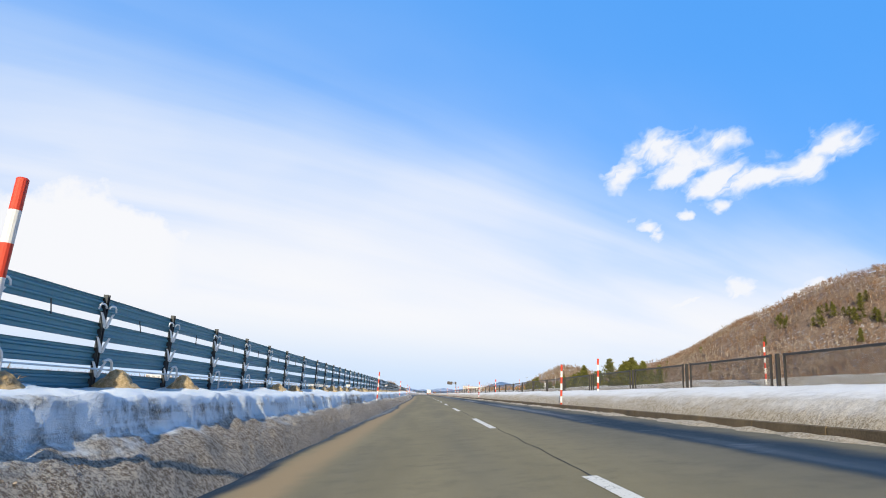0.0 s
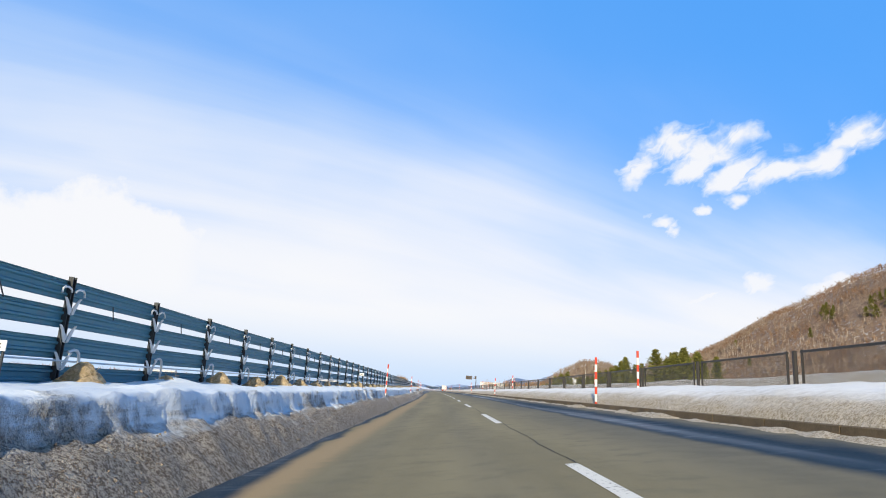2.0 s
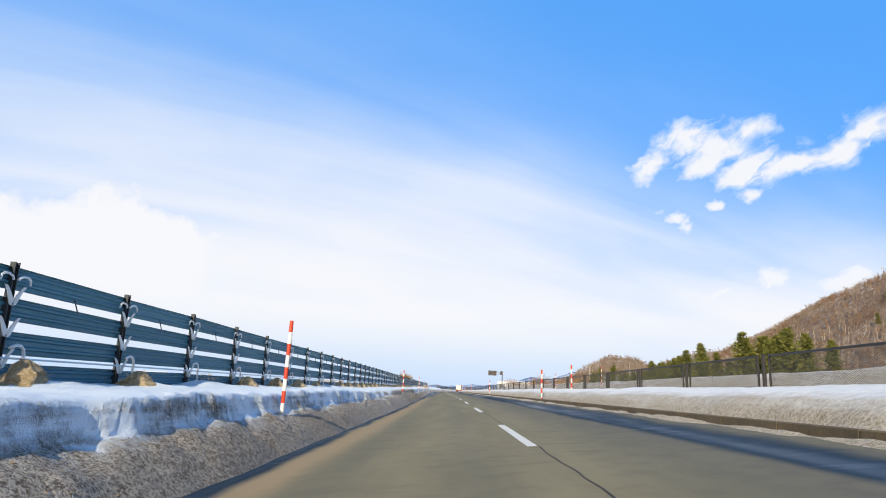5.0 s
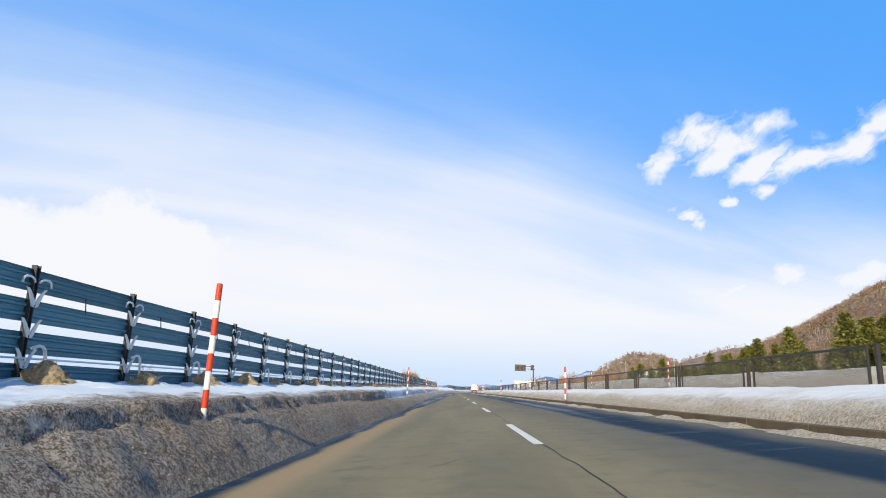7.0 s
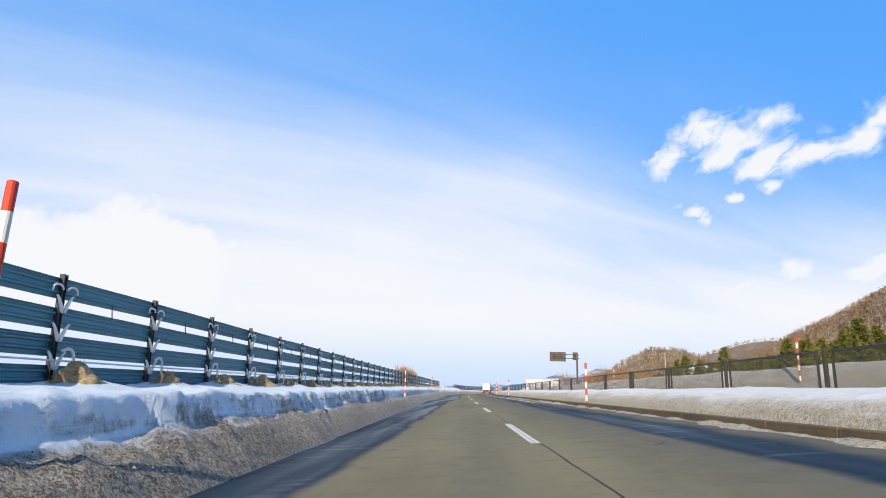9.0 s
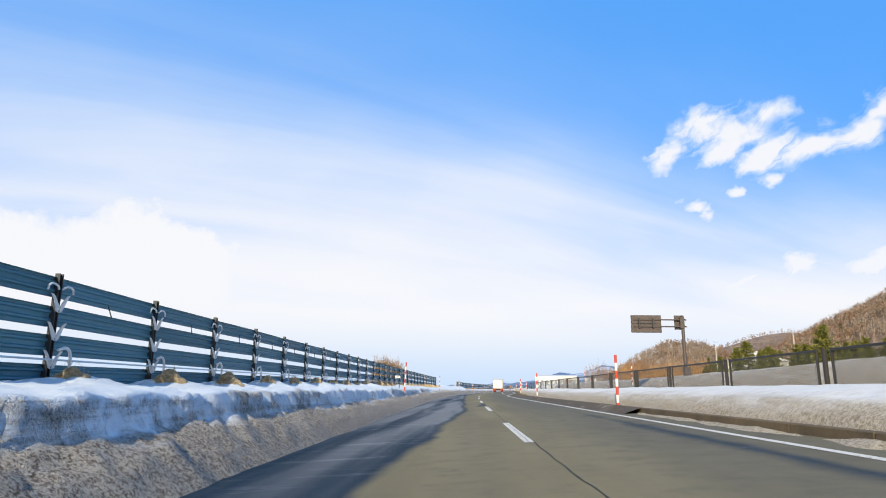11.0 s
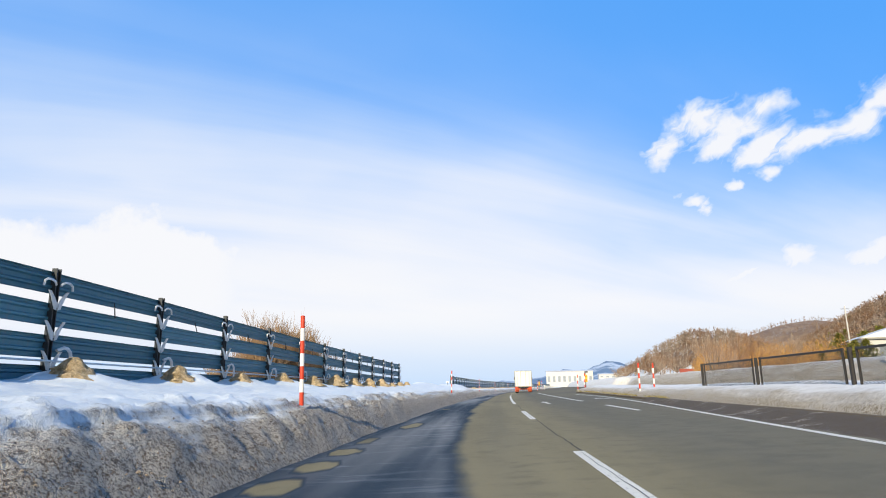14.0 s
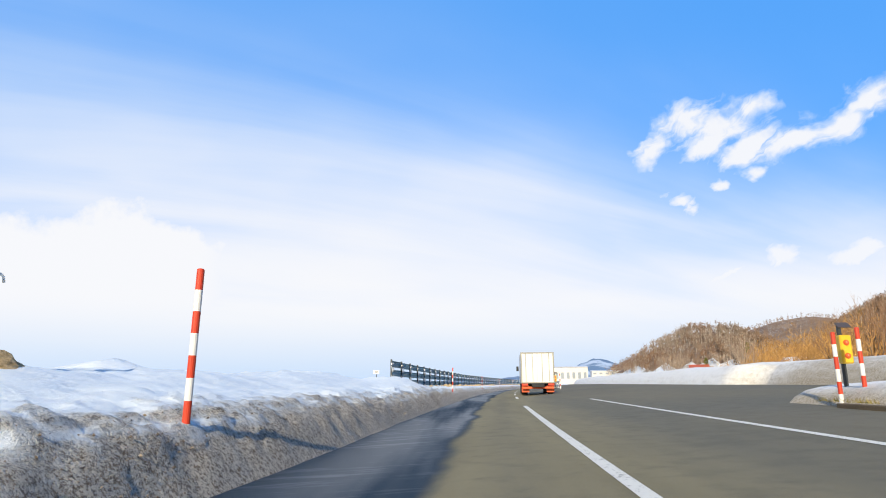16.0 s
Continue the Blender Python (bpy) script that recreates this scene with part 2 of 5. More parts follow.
def asphalt(g, b, p):
    fine, mid, big = g.noise(p, 95.0, 3.0, 0.7), g.noise(p, 2.2, 6.0, 0.6), g.noise(g.vec("MULTIPLY", p, (1, 0.12, 1)), 0.9, 5.0)
    stone = g.add("ShaderNodeTexVoronoi", Vector=p, Scale=55.0).outputs[0]
    dry = g.mix(g.step(big, 0.3, 0.7), (0.205, 0.174, 0.097), (0.275, 0.232, 0.13))
    dry = g.mix(g.step(mid, 0.45, 0.8), dry, (0.182, 0.156, 0.091))
    dry = g.mix(g.math("MULTIPLY", g.step(fine, 0.5, 0.75), 0.45), dry, (0.38, 0.32, 0.21))
    dry = g.mix(g.step(g.math("ADD", attribute(g, "dust"), g.math("MULTIPLY", g.math("SUBTRACT", mid, 0.5), 0.5)), 0.35, 0.8), dry, (0.36, 0.26, 0.14))
    dry = g.mix(g.math("MULTIPLY", attribute(g, "lane"), 0.9), dry, g.mix(g.step(mid, 0.35, 0.7), (0.150, 0.139, 0.104), (0.118, 0.110, 0.086)))
    edge = g.math("ADD", attribute(g, "wet"), g.math("MULTIPLY", g.math("SUBTRACT", g.noise(g.vec("MULTIPLY", p, (1, 0.4, 1)), 1.1, 5.0, 0.6), 0.5), 0.34))
    wet = g.step(edge, 0.40, 0.66)
    pool = g.math("MULTIPLY", g.step(edge, 0.5, 0.8), g.step(g.noise(g.vec("MULTIPLY", p, (1.0, 0.06, 1)), 0.8, 3.0), 0.30, 0.62))
    # wet asphalt is darker; the blue of the mirrored sky is put into its colour
    g.put(b, "Base Color", g.mix(wet, dry, (0.022, 0.042, 0.068)))
    rough = g.math("ADD", g.math("MULTIPLY", wet, -0.30), 0.86)
    g.put(b, "Roughness", g.math("ADD", rough, g.math("MULTIPLY", pool, -0.25)))
    g.put(b, "IOR", g.math("SUBTRACT", 1.5, g.math("MULTIPLY", g.math("SUBTRACT", wet, g.math("MULTIPLY", pool, 0.5)), 0.36)))
    streak = g.step(g.noise(g.vec("MULTIPLY", p, (0.45, 2.2, 1)), 1.1, 5.0, 0.65, 0.3), 0.54, 0.68)
    shine = g.math("MULTIPLY", wet, g.math("SUBTRACT", 0.23, g.math("MULTIPLY", streak, 0.42)))
    g.put(b, "Specular IOR Level", g.math("SUBTRACT", 0.3, shine))
    dry_relief = g.math("MULTIPLY", g.math("ADD", g.math("MULTIPLY", stone, 0.5), fine), g.math("SUBTRACT", 1.0, g.math("MULTIPLY", pool, 0.93)))
    bump(g, b, dry_relief, 0.5, 0.006)


def snow(g, b, p):
    lump, crumb, big = g.noise(p, 4.0, 7.0, 0.65), g.noise(p, 13.0, 5.0, 0.75), g.noise(p, 0.7, 4.0)
    clod = g.add("ShaderNodeTexVoronoi", Vector=g.vec("ADD", p, g.add("ShaderNodeTexNoise", Vector=p, Scale=9.0).outputs[1]), Scale=15.0).outputs[0]
    clean = g.mix(g.step(lump, 0.3, 0.75), (0.86, 0.90, 0.93), (0.74, 0.82, 0.89))
    grit = g.noise(p, 36.0, 3.0, 0.7)
    grime = attribute(g, "grime")
    grain = g.math("SUBTRACT", g.math("ADD", g.math("MULTIPLY", crumb, 0.5), g.math("MULTIPLY", grit, 0.5)), g.math("MULTIPLY", grime, 0.05))
    soil = g.mix(g.step(grain, 0.42, 0.55), g.mix(grime, (0.20, 0.145, 0.10), (0.15, 0.10, 0.058)), g.mix(grime, (0.82, 0.75, 0.655), (0.56, 0.46, 0.33)))
    soil = g.mix(g.math("MULTIPLY", g.step(clod, 0.55, 0.15), g.math("SUBTRACT", 0.35, g.math("MULTIPLY", grime, 0.22))), soil, (0.88, 0.85, 0.80))
    strata = g.noise(g.vec("MULTIPLY", p, (0.25, 0.25, 7.0)), 1.0, 4.0, 0.6)
    level = g.math("ADD", g.math("ADD", attribute(g, "dirt"), g.math("MULTIPLY", g.math("SUBTRACT", strata, 0.5), 0.7)), g.math("ADD", g.math("MULTIPLY", g.math("SUBTRACT", lump, 0.5), 0.75),
                                                      g.math("MULTIPLY", g.math("SUBTRACT", big, 0.5), 0.6)))
    dirt = g.step(level, 0.3, 0.75)
    g.put(b, "Base Color", g.mix(dirt, clean, soil))
    g.put(b, "Roughness", g.math("ADD", 0.55, g.math("MULTIPLY", dirt, 0.3)))
    h = g.math("ADD", g.math("MULTIPLY", lump, 0.4), g.math("MULTIPLY", g.math("ADD", crumb, g.math("MULTIPLY", clod, -0.6)), g.math("ADD", 0.07, g.math("MULTIPLY", dirt, 0.75))))
    bump(g, b, h, 1.0, 0.11)


def field(g, b, p):
    a, c = g.noise(p, 0.02, 6.0, 0.6), g.noise(p, 0.4, 5.0)
    g.put(b, "Base Color", g.mix(g.step(a, 0.56, 0.66), g.mix(c, (0.78, 0.82, 0.88), (0.68, 0.72, 0.78)), (0.30, 0.26, 0.2)))
    bump(g, b, c, 0.4, 0.2)


def woods(g, b, p):
    a, c, d = g.noise(p, 0.045, 6.0, 0.65), g.noise(g.vec("MULTIPLY", p, (1, 1, 0.25)), 0.35, 5.0, 0.7), g.noise(p, 0.012, 4.0)
    leaf = g.mix(g.step(a, 0.35, 0.7), (0.21, 0.135, 0.09), (0.34, 0.235, 0.15))
    leaf = g.mix(g.step(c, 0.5, 0.75), leaf, (0.055, 0.04, 0.03))
    g.put(b, "Base Color", g.mix(g.math("MULTIPLY", g.step(c, 0.54, 0.66), g.step(d, 0.40, 0.58)), leaf, (0.66, 0.66, 0.68)))
    bump(g, b, c, 1.0, 2.0)


def paint(g, b, p):
    worn = g.noise(p, 22.0, 6.0, 0.75)
    band = g.noise(p, 3.0, 4.0)
    g.put(b, "Base Color", g.mix(g.step(g.math("ADD", worn, g.math("MULTIPLY", band, 0.35)), 0.72, 0.86), (0.80, 0.77, 0.69), (0.15, 0.13, 0.1)))
    bump(g, b, worn, 0.3, 0.003)


def slate_steel(g, b, p):
    run, spot = g.noise(g.vec("MULTIPLY", p, (5, 5, 0.4)), 2.0, 5.0), g.noise(p, 4.0, 6.0, 0.7)
    rnd = g.add("ShaderNodeObjectInfo").outputs["Random"]
    c = g.mix(rnd, (0.055, 0.175, 0.235), (0.085, 0.245, 0.315))
    c = g.mix(g.math("MULTIPLY", g.step(run, 0.52, 0.75), 0.45), c, (0.16, 0.2, 0.22))
    g.put(b, "Base Color", g.mix(g.step(spot, 0.68, 0.78), c, (0.24, 0.17, 0.11)))
    g.put(b, "Roughness", g.math("ADD", 0.38, g.math("MULTIPLY", spot, 0.2)))
    bump(g, b, spot, 0.1, 0.01)


def straw(g, b, p):
    a, c = g.noise(p, 9.0, 6.0, 0.7), g.noise(g.vec("MULTIPLY", p, (1, 1, 3)), 30.0, 4.0, 0.7)
    g.put(b, "Base Color", g.mix(g.step(g.math("ADD", a, g.math("MULTIPLY", c, 0.5)), 0.55, 0.95), (0.46, 0.32, 0.16), (0.88, 0.69, 0.43)))
    bump(g, b, g.math("ADD", a, c), 1.0, 0.07)


def chain_link(name):
    m = bpy.data.materials.new(name)
    g = Graph(m)
    p = g.add("ShaderNodeTexCoord").outputs["Object"]
    xyz = g.add("ShaderNodeSeparateXYZ", Vector=p)
    wires = None
    for sign in (1, -1):
        u = g.math("ADD", xyz.outputs[1], g.math("MULTIPLY", xyz.outputs[2], sign))
        d = g.math("ABSOLUTE", g.math("SUBTRACT", g.math("FRACT", g.math("MULTIPLY", u, 22.0)), 0.5))
        line = g.math("LESS_THAN", d, 0.11)
        wires = line if wires is None else g.math("MAXIMUM", wires, line)
    wire = g.add("ShaderNodeBsdfPrincipled", Base_Color=(0.05, 0.045, 0.04, 1), Roughness=0.5, Metallic=0.3)
    mixed = g.add("ShaderNodeMixShader", Fac=wires)
    g.tree.links.new(g.add("ShaderNodeBsdfTransparent").outputs[0], mixed.inputs[1])
    g.tree.links.new(wire.outputs[0], mixed.inputs[2])
    g.tree.links.new(mixed.outputs[0], g.add("ShaderNodeOutputMaterial").inputs[0])
    return m


def island_tones(a, b_, rough=0.9):
    def build(g, b, p):
        r = g.add("ShaderNodeNewGeometry").outputs["Random Per Island"]
        g.put(b, "Base Color", g.mix(r, a, b_))
    return build


def packed_snow(g, b, p):
    """Old rounded bank: cream snow, evenly soiled beige towards the foot."""
    lump, crumb, big = g.noise(p, 3.5, 6.0, 0.6), g.noise(p, 16.0, 5.0, 0.7), g.noise(g.vec("MULTIPLY", p, (0.6, 0.25, 2.5)), 1.6, 5.0, 0.6)
    grit = g.noise(p, 42.0, 3.0, 0.7)
    clean = g.mix(g.step(lump, 0.3, 0.75), (0.90, 0.88, 0.84), (0.83, 0.82, 0.80))
    soil = g.mix(g.step(g.math("ADD", g.math("MULTIPLY", crumb, 0.55), g.math("MULTIPLY", grit, 0.45)), 0.38, 0.60), (0.25, 0.19, 0.115), (0.62, 0.54, 0.42))
    level = g.math("ADD", attribute(g, "dirt"), g.math("ADD", g.math("MULTIPLY", g.math("SUBTRACT", lump, 0.5), 0.45), g.math("MULTIPLY", g.math("SUBTRACT", big, 0.5), 0.7)))
    dirt = g.step(level, 0.22, 1.0)
    speck = g.math("MULTIPLY", g.step(grit, 0.60, 0.68), 0.35)
    g.put(b, "Base Color", g.mix(speck, g.mix(dirt, clean, soil), (0.34, 0.26, 0.16)))
    g.put(b, "Roughness", g.math("ADD", 0.6, g.math("MULTIPLY", dirt, 0.25)))
    bump(g, b, g.math("ADD", g.math("MULTIPLY", lump, 0.5), g.math("MULTIPLY", crumb, g.math("ADD", 0.15, g.math("MULTIPLY", dirt, 0.4)))), 0.8, 0.07)


def silt(g, b, p):
    """Black-brown grit with crumbs of grey ice."""
    a, c = g.noise(p, 1.6, 5.0, 0.6), g.noise(p, 26.0, 4.0, 0.7)
    dark = g.mix(c, (0.06, 0.042, 0.022), (0.16, 0.112, 0.058))
    g.put(b, "Base Color", g.mix(g.math("MULTIPLY", g.step(a, 0.55, 0.66), g.step(c, 0.46, 0.56)), dark, (0.42, 0.36, 0.28)))
    bump(g, b, c, 0.8, 0.03)


ASPHALT = surface("asphalt", asphalt)
SILT = surface("gutter_silt", silt, Roughness=0.75)
SNOW_PACKED = surface("packed_snow", packed_snow)
SNOW = surface("snow", snow)
FIELD = surface("snow_field", field, Roughness=0.7)
WOODS = surface("wooded_slope", woods, Roughness=0.95)
PAINT = surface("road_paint", paint, Roughness=0.7)
STEEL = surface("slate_steel", slate_steel, Metallic=0.25)
STRAW = surface("straw", straw, Roughness=0.95)
ZINC = plain("galvanised_steel", (0.72, 0.72, 0.70), 0.45, 0.25, 0.15)
DARK_POST = plain("dark_steel", (0.05, 0.055, 0.06), 0.5, 0.4, 0.3)
BROWN_STEEL = plain("brown_steel", (0.035, 0.03, 0.027), 0.5, 0.2, 0.3)
RED = plain("red_tape", (0.62, 0.055, 0.02), 0.45, 0.0, 0.15, 4.0)
WHITE = plain("white_tape", (0.80, 0.79, 0.76), 0.5, 0.0, 0.1, 4.0)
CONCRETE = plain("kerb_concrete", (0.15, 0.108, 0.058), 0.8, 0.0, 0.8, 1.3, 30.0, 0.6)
YELLOW = plain("yellow_paint", (0.75, 0.46, 0.02), 0.45, 0.0, 0.15)
BLACK = plain("black_rubber", (0.02, 0.02, 0.022), 0.7, 0.0, 0.3)
VAN_WHITE = plain("box_white", (0.76, 0.75, 0.72), 0.4, 0.0, 0.08, 0.8)
VAN_SEAM = plain("box_trim", (0.30, 0.29, 0.26), 0.4, 0.3, 0.15)
ORANGE = plain("bumper_orange", (0.75, 0.12, 0.03), 0.4, 0.0, 0.15)
SIGN_BACK = plain("sign_back", (0.095, 0.075, 0.068), 0.5, 0.3, 0.3)
LINK = chain_link("chain_link")
BIRCH = plain("birch_bark", (0.56, 0.50, 0.43), 0.9, 0.0, 0.3, 0.5)
def bare_twigs(g, b, p):
    """Brown-grey twigs; whole stands lean to rust or to grey."""
    r = g.add("ShaderNodeNewGeometry").outputs["Random Per Island"]
    stand = g.step(g.noise(p, 0.03, 4.0, 0.6), 0.40, 0.60)
    rust, grey = g.mix(r, (0.16, 0.085, 0.045), (0.36, 0.215, 0.125)), g.mix(r, (0.20, 0.145, 0.105), (0.46, 0.36, 0.275))
    g.put(b, "Base Color", g.mix(stand, rust, grey))


TWIG = surface("bare_twigs", bare_twigs, Roughness=0.9)
BUSH_TWIG = surface("willow_twigs", island_tones((0.16, 0.10, 0.055), (0.36, 0.235, 0.13)), Roughness=0.9)
GOLD = surface("golden_brush", island_tones((0.30, 0.15, 0.042), (0.66, 0.37, 0.115)), Roughness=0.9)
NEEDLE = surface("conifer_needles", island_tones((0.06, 0.085, 0.014), (0.30, 0.27, 0.05)), Roughness=0.9)
BARK = plain("bark", (0.09, 0.065, 0.045), 0.95, 0.0, 0.4, 2.0)
WALL = plain("house_wall", (0.62, 0.6, 0.56), 0.7, 0.0, 0.1, 0.3)
TIMBER = plain("tan_timber", (0.50, 0.34, 0.16), 0.8, 0.0, 0.2, 1.0)
ROOF = plain("snowy_roof", (0.72, 0.74, 0.78), 0.7, 0.0, 0.1, 0.3)
RED_ROOF = plain("red_roof", (0.4, 0.09, 0.04), 0.6, 0.0, 0.2, 0.3)
DRY_GRASS = surface("dry_grass", island_tones((0.20, 0.17, 0.05), (0.46, 0.38, 0.14)), Roughness=0.9)
PALE_PANE = plain("pale_pane", (0.30, 0.33, 0.36), 0.2, 0.0, 0.2, 0.3)
CLOD = surface("gritty_clods", island_tones((0.12, 0.09, 0.065), (0.36, 0.30, 0.24)), Roughness=0.9)
CRACK = plain("crack_tar", (0.02, 0.018, 0.015), 0.8)


# ---- mesh helpers ----
def mesh_object(name, verts, faces, material, parent=None, label="", smooth=False):
    me = bpy.data.meshes.new(name)
    me.from_pydata([tuple(v) for v in verts], [], [tuple(f) for f in faces])
    if smooth:
        me.shade_smooth()
    me.materials.append(material)
    ob = new(name, me)
    ob.parent = parent
    return tagged(ob, label)


def part(name, bm, material, parent, label=""):
    me = bpy.data.meshes.new(name)
    bm.to_mesh(me)
    bm.free()
    me.materials.append(material)
    ob = new(name, me)
    ob.parent = parent
    return tagged(ob, label)


def share(name, me, parent, m):
    """One more object on the same mesh."""
    ob = new(name, me)
    ob.parent = parent
    ob.matrix_basis = m
    return ob


def box(bm, size, at=(0, 0, 0), bevel=0.0, turn=None):
    m = Matrix.Translation(at) @ (turn or Matrix()) @ Matrix.Diagonal((*size, 1))
    made = bmesh.ops.create_cube(bm, size=1, matrix=m)["verts"]
    if bevel:
        edges = list({e for v in made for e in v.link_edges})
        bmesh.ops.bevel(bm, geom=edges, offset=bevel, segments=1, affect="EDGES")
    return bm


def tube(bm, points, radii, sides=8, caps=True):
    """A round bar along points."""
    pts = [Vector(p) for p in points]
    if not isinstance(radii, (list, tuple)):
        radii = [radii] * len(pts)
    rings = []
    for i, p in enumerate(pts):
        d = (pts[min(i + 1, len(pts) - 1)] - pts[max(i - 1, 0)]).normalized()
        side = d.cross(Vector((0, 0, 1)) if abs(d.z) < 0.9 else Vector((0, 1, 0))).normalized()
        other = d.cross(side)
        rings.append([bm.verts.new(p + (side * math.cos(a) + other * math.sin(a)) * radii[i])
                      for a in (2 * math.pi * k / sides for k in range(sides))])
    for a, b in zip(rings, rings[1:]):
        for k in range(sides):
            bm.faces.new((a[k], a[(k + 1) % sides], b[(k + 1) % sides], b[k]))
    if caps:
        bm.faces.new(rings[0][::-1])
        bm.faces.new(rings[-1])
    return bm


def ribbon(name, stations, lats, height, material, attributes=None, smooth=True, label="", shift=None):
    """A strip along the road. height(s, lat) is over the road's plane; attributes: name -> function of s, lat."""
    s, l = np.meshgrid(stations, lats, indexing="ij")
    moved = l + (shift(s, l) if shift else 0)
    p = on_road(s, moved, height(s, l))
    n, k = s.shape
    idx = np.arange(n * k).reshape(n, k)
    faces = np.stack([idx[:-1, :-1], idx[:-1, 1:], idx[1:, 1:], idx[1:, :-1]], -1).reshape(-1, 4)
    me = bpy.data.meshes.new(name)
    me.from_pydata(p.reshape(-1, 3), [], faces[:, ::-1])
    if smooth:
        me.shade_smooth()
    me.materials.append(material)
    for key, f in (attributes or {}).items():
        me.attributes.new(key, "FLOAT", "POINT").data.foreach_set("value", np.ascontiguousarray(f(s, l), dtype=np.float32).ravel())
    ob = new(name, me)
    return tagged(ob, label, kind="structure")


def waves(s, l, scale, seed, octaves=3):
    """Smooth pseudo-random field from value noise, about -1 to 1."""
    out, amp = 0, 1.0
    for o in range(octaves):
        u, v = s * scale + seed * 17.3, l * scale + seed * 5.1
        iu, iv = np.floor(u), np.floor(v)
        fu, fv = u - iu, v - iv
        fu, fv = fu * fu * (3 - 2 * fu), fv * fv * (3 - 2 * fv)

        def rnd(a, b):
            h = np.sin(a * 127.1 + b * 311.7 + seed * 74.7 + o * 13.7) * 43758.5453
            return (h - np.floor(h)) * 2 - 1
        out = out + amp * (rnd(iu, iv) * (1 - fu) * (1 - fv) + rnd(iu + 1, iv) * fu * (1 - fv) + rnd(iu, iv + 1) * (1 - fu) * fv + rnd(iu + 1, iv + 1) * fu * fv)
        amp *= 0.5
        scale = scale * 2.1
    return out / 1.75


def thing(name, m, label, category, group=""):
    ob = new(name)
    ob.empty_display_size = 0.2
    ob.matrix_world = m
    return tagged(ob, label, category, group)


# ---- ground, road, snow banks ----
def bump_at(x, y, cx, cy, sx, sy, h, turn=0.0):
    c, s = math.cos(turn), math.sin(turn)
    u, v = ((x - cx) * c + (y - cy) * s) / sx, (-(x - cx) * s + (y - cy) * c) / sy
    return h * np.exp(-(u * u + v * v) / 2)


def hills(x, y):
    """Height of the slopes to the right of the road."""
    z = bump_at(x, y, 455.8, 604.9, 104.2, 288.9, 143.7, 0.08)
    z = np.maximum(z, bump_at(x, y, 513.7, 1339.8, 127.1, 248.3, 95))
    z = np.maximum(z, bump_at(x, y, 212, 932.4, 38.1, 77.7, 46.8, 0.29))
    z = np.maximum(z, bump_at(x, y, 331.3, 928.2, 65.2, 118.8, 29.3))
    z = np.maximum(z, bump_at(x, y, 150, 600, 45, 120, 9, -0.15))
    return z + waves(x, y, 0.012, 3) * np.clip(z / 30, 0, 1) * 5


def ground_height(x, y):
    side = np.interp(y, ROAD_Y, ROAD_X)
    rise = np.clip((x - side - 22) / 60, 0, 1) * 2.6 + np.clip((x - side - 50) / 150, 0, 1) * 15.5 * np.interp(y, [330, 430], [1, 0])
    return -2.4 + rise + hills(x, y) + waves(x, y, 0.02, 9) * 0.25


def ground():
    ax = np.concatenate([-np.geomspace(4000, 60, 26), np.arange(-50, 60, 10.0), np.arange(60, 760, 12.0), np.geomspace(770, 4500, 16)])
    ay = np.concatenate([[-3500, -1500, -600], np.arange(-300, 1400, 14.0), np.geomspace(1420, 4900, 20)])
    x, y = np.meshgrid(ax, ay, indexing="ij")
    z = ground_height(x, y)
    n, k = x.shape
    idx = np.arange(n * k).reshape(n, k)
    faces = np.stack([idx[:-1, :-1], idx[1:, :-1], idx[1:, 1:], idx[:-1, 1:]], -1).reshape(-1, 4)
    me = bpy.data.meshes.new("ground")
    me.from_pydata(np.stack([x, y, z], -1).reshape(-1, 3), [], faces)
    me.shade_smooth()
    me.materials.append(FIELD)
    me.materials.append(WOODS)
    steep = hills(x, y)[:-1, :-1].ravel() > 12.0
    me.polygons.foreach_set("material_index", steep.astype(np.int32))
    tagged(new("ground", me), "snow-covered fields rising to brown wooded hills", "ground", kind="structure")


ground()

WIDEN_S = np.array([-200, 296, 312, 326, 340, 352, 900.0])
WIDEN = np.array([0, 0, 0.3, 0.9, 1.5, 1.75, 1.75])
NOSE = 374.2


def widen(s):
    """How far the right-hand edge of the carriageway moves out for the turning lane."""
    return np.interp(s, WIDEN_S, WIDEN)


def median(s):
    """How far the median's kerb, bank and fence stand in towards the lanes before the turning lane."""
    return np.interp(s, [290, 325], [-0.30, 0.0])




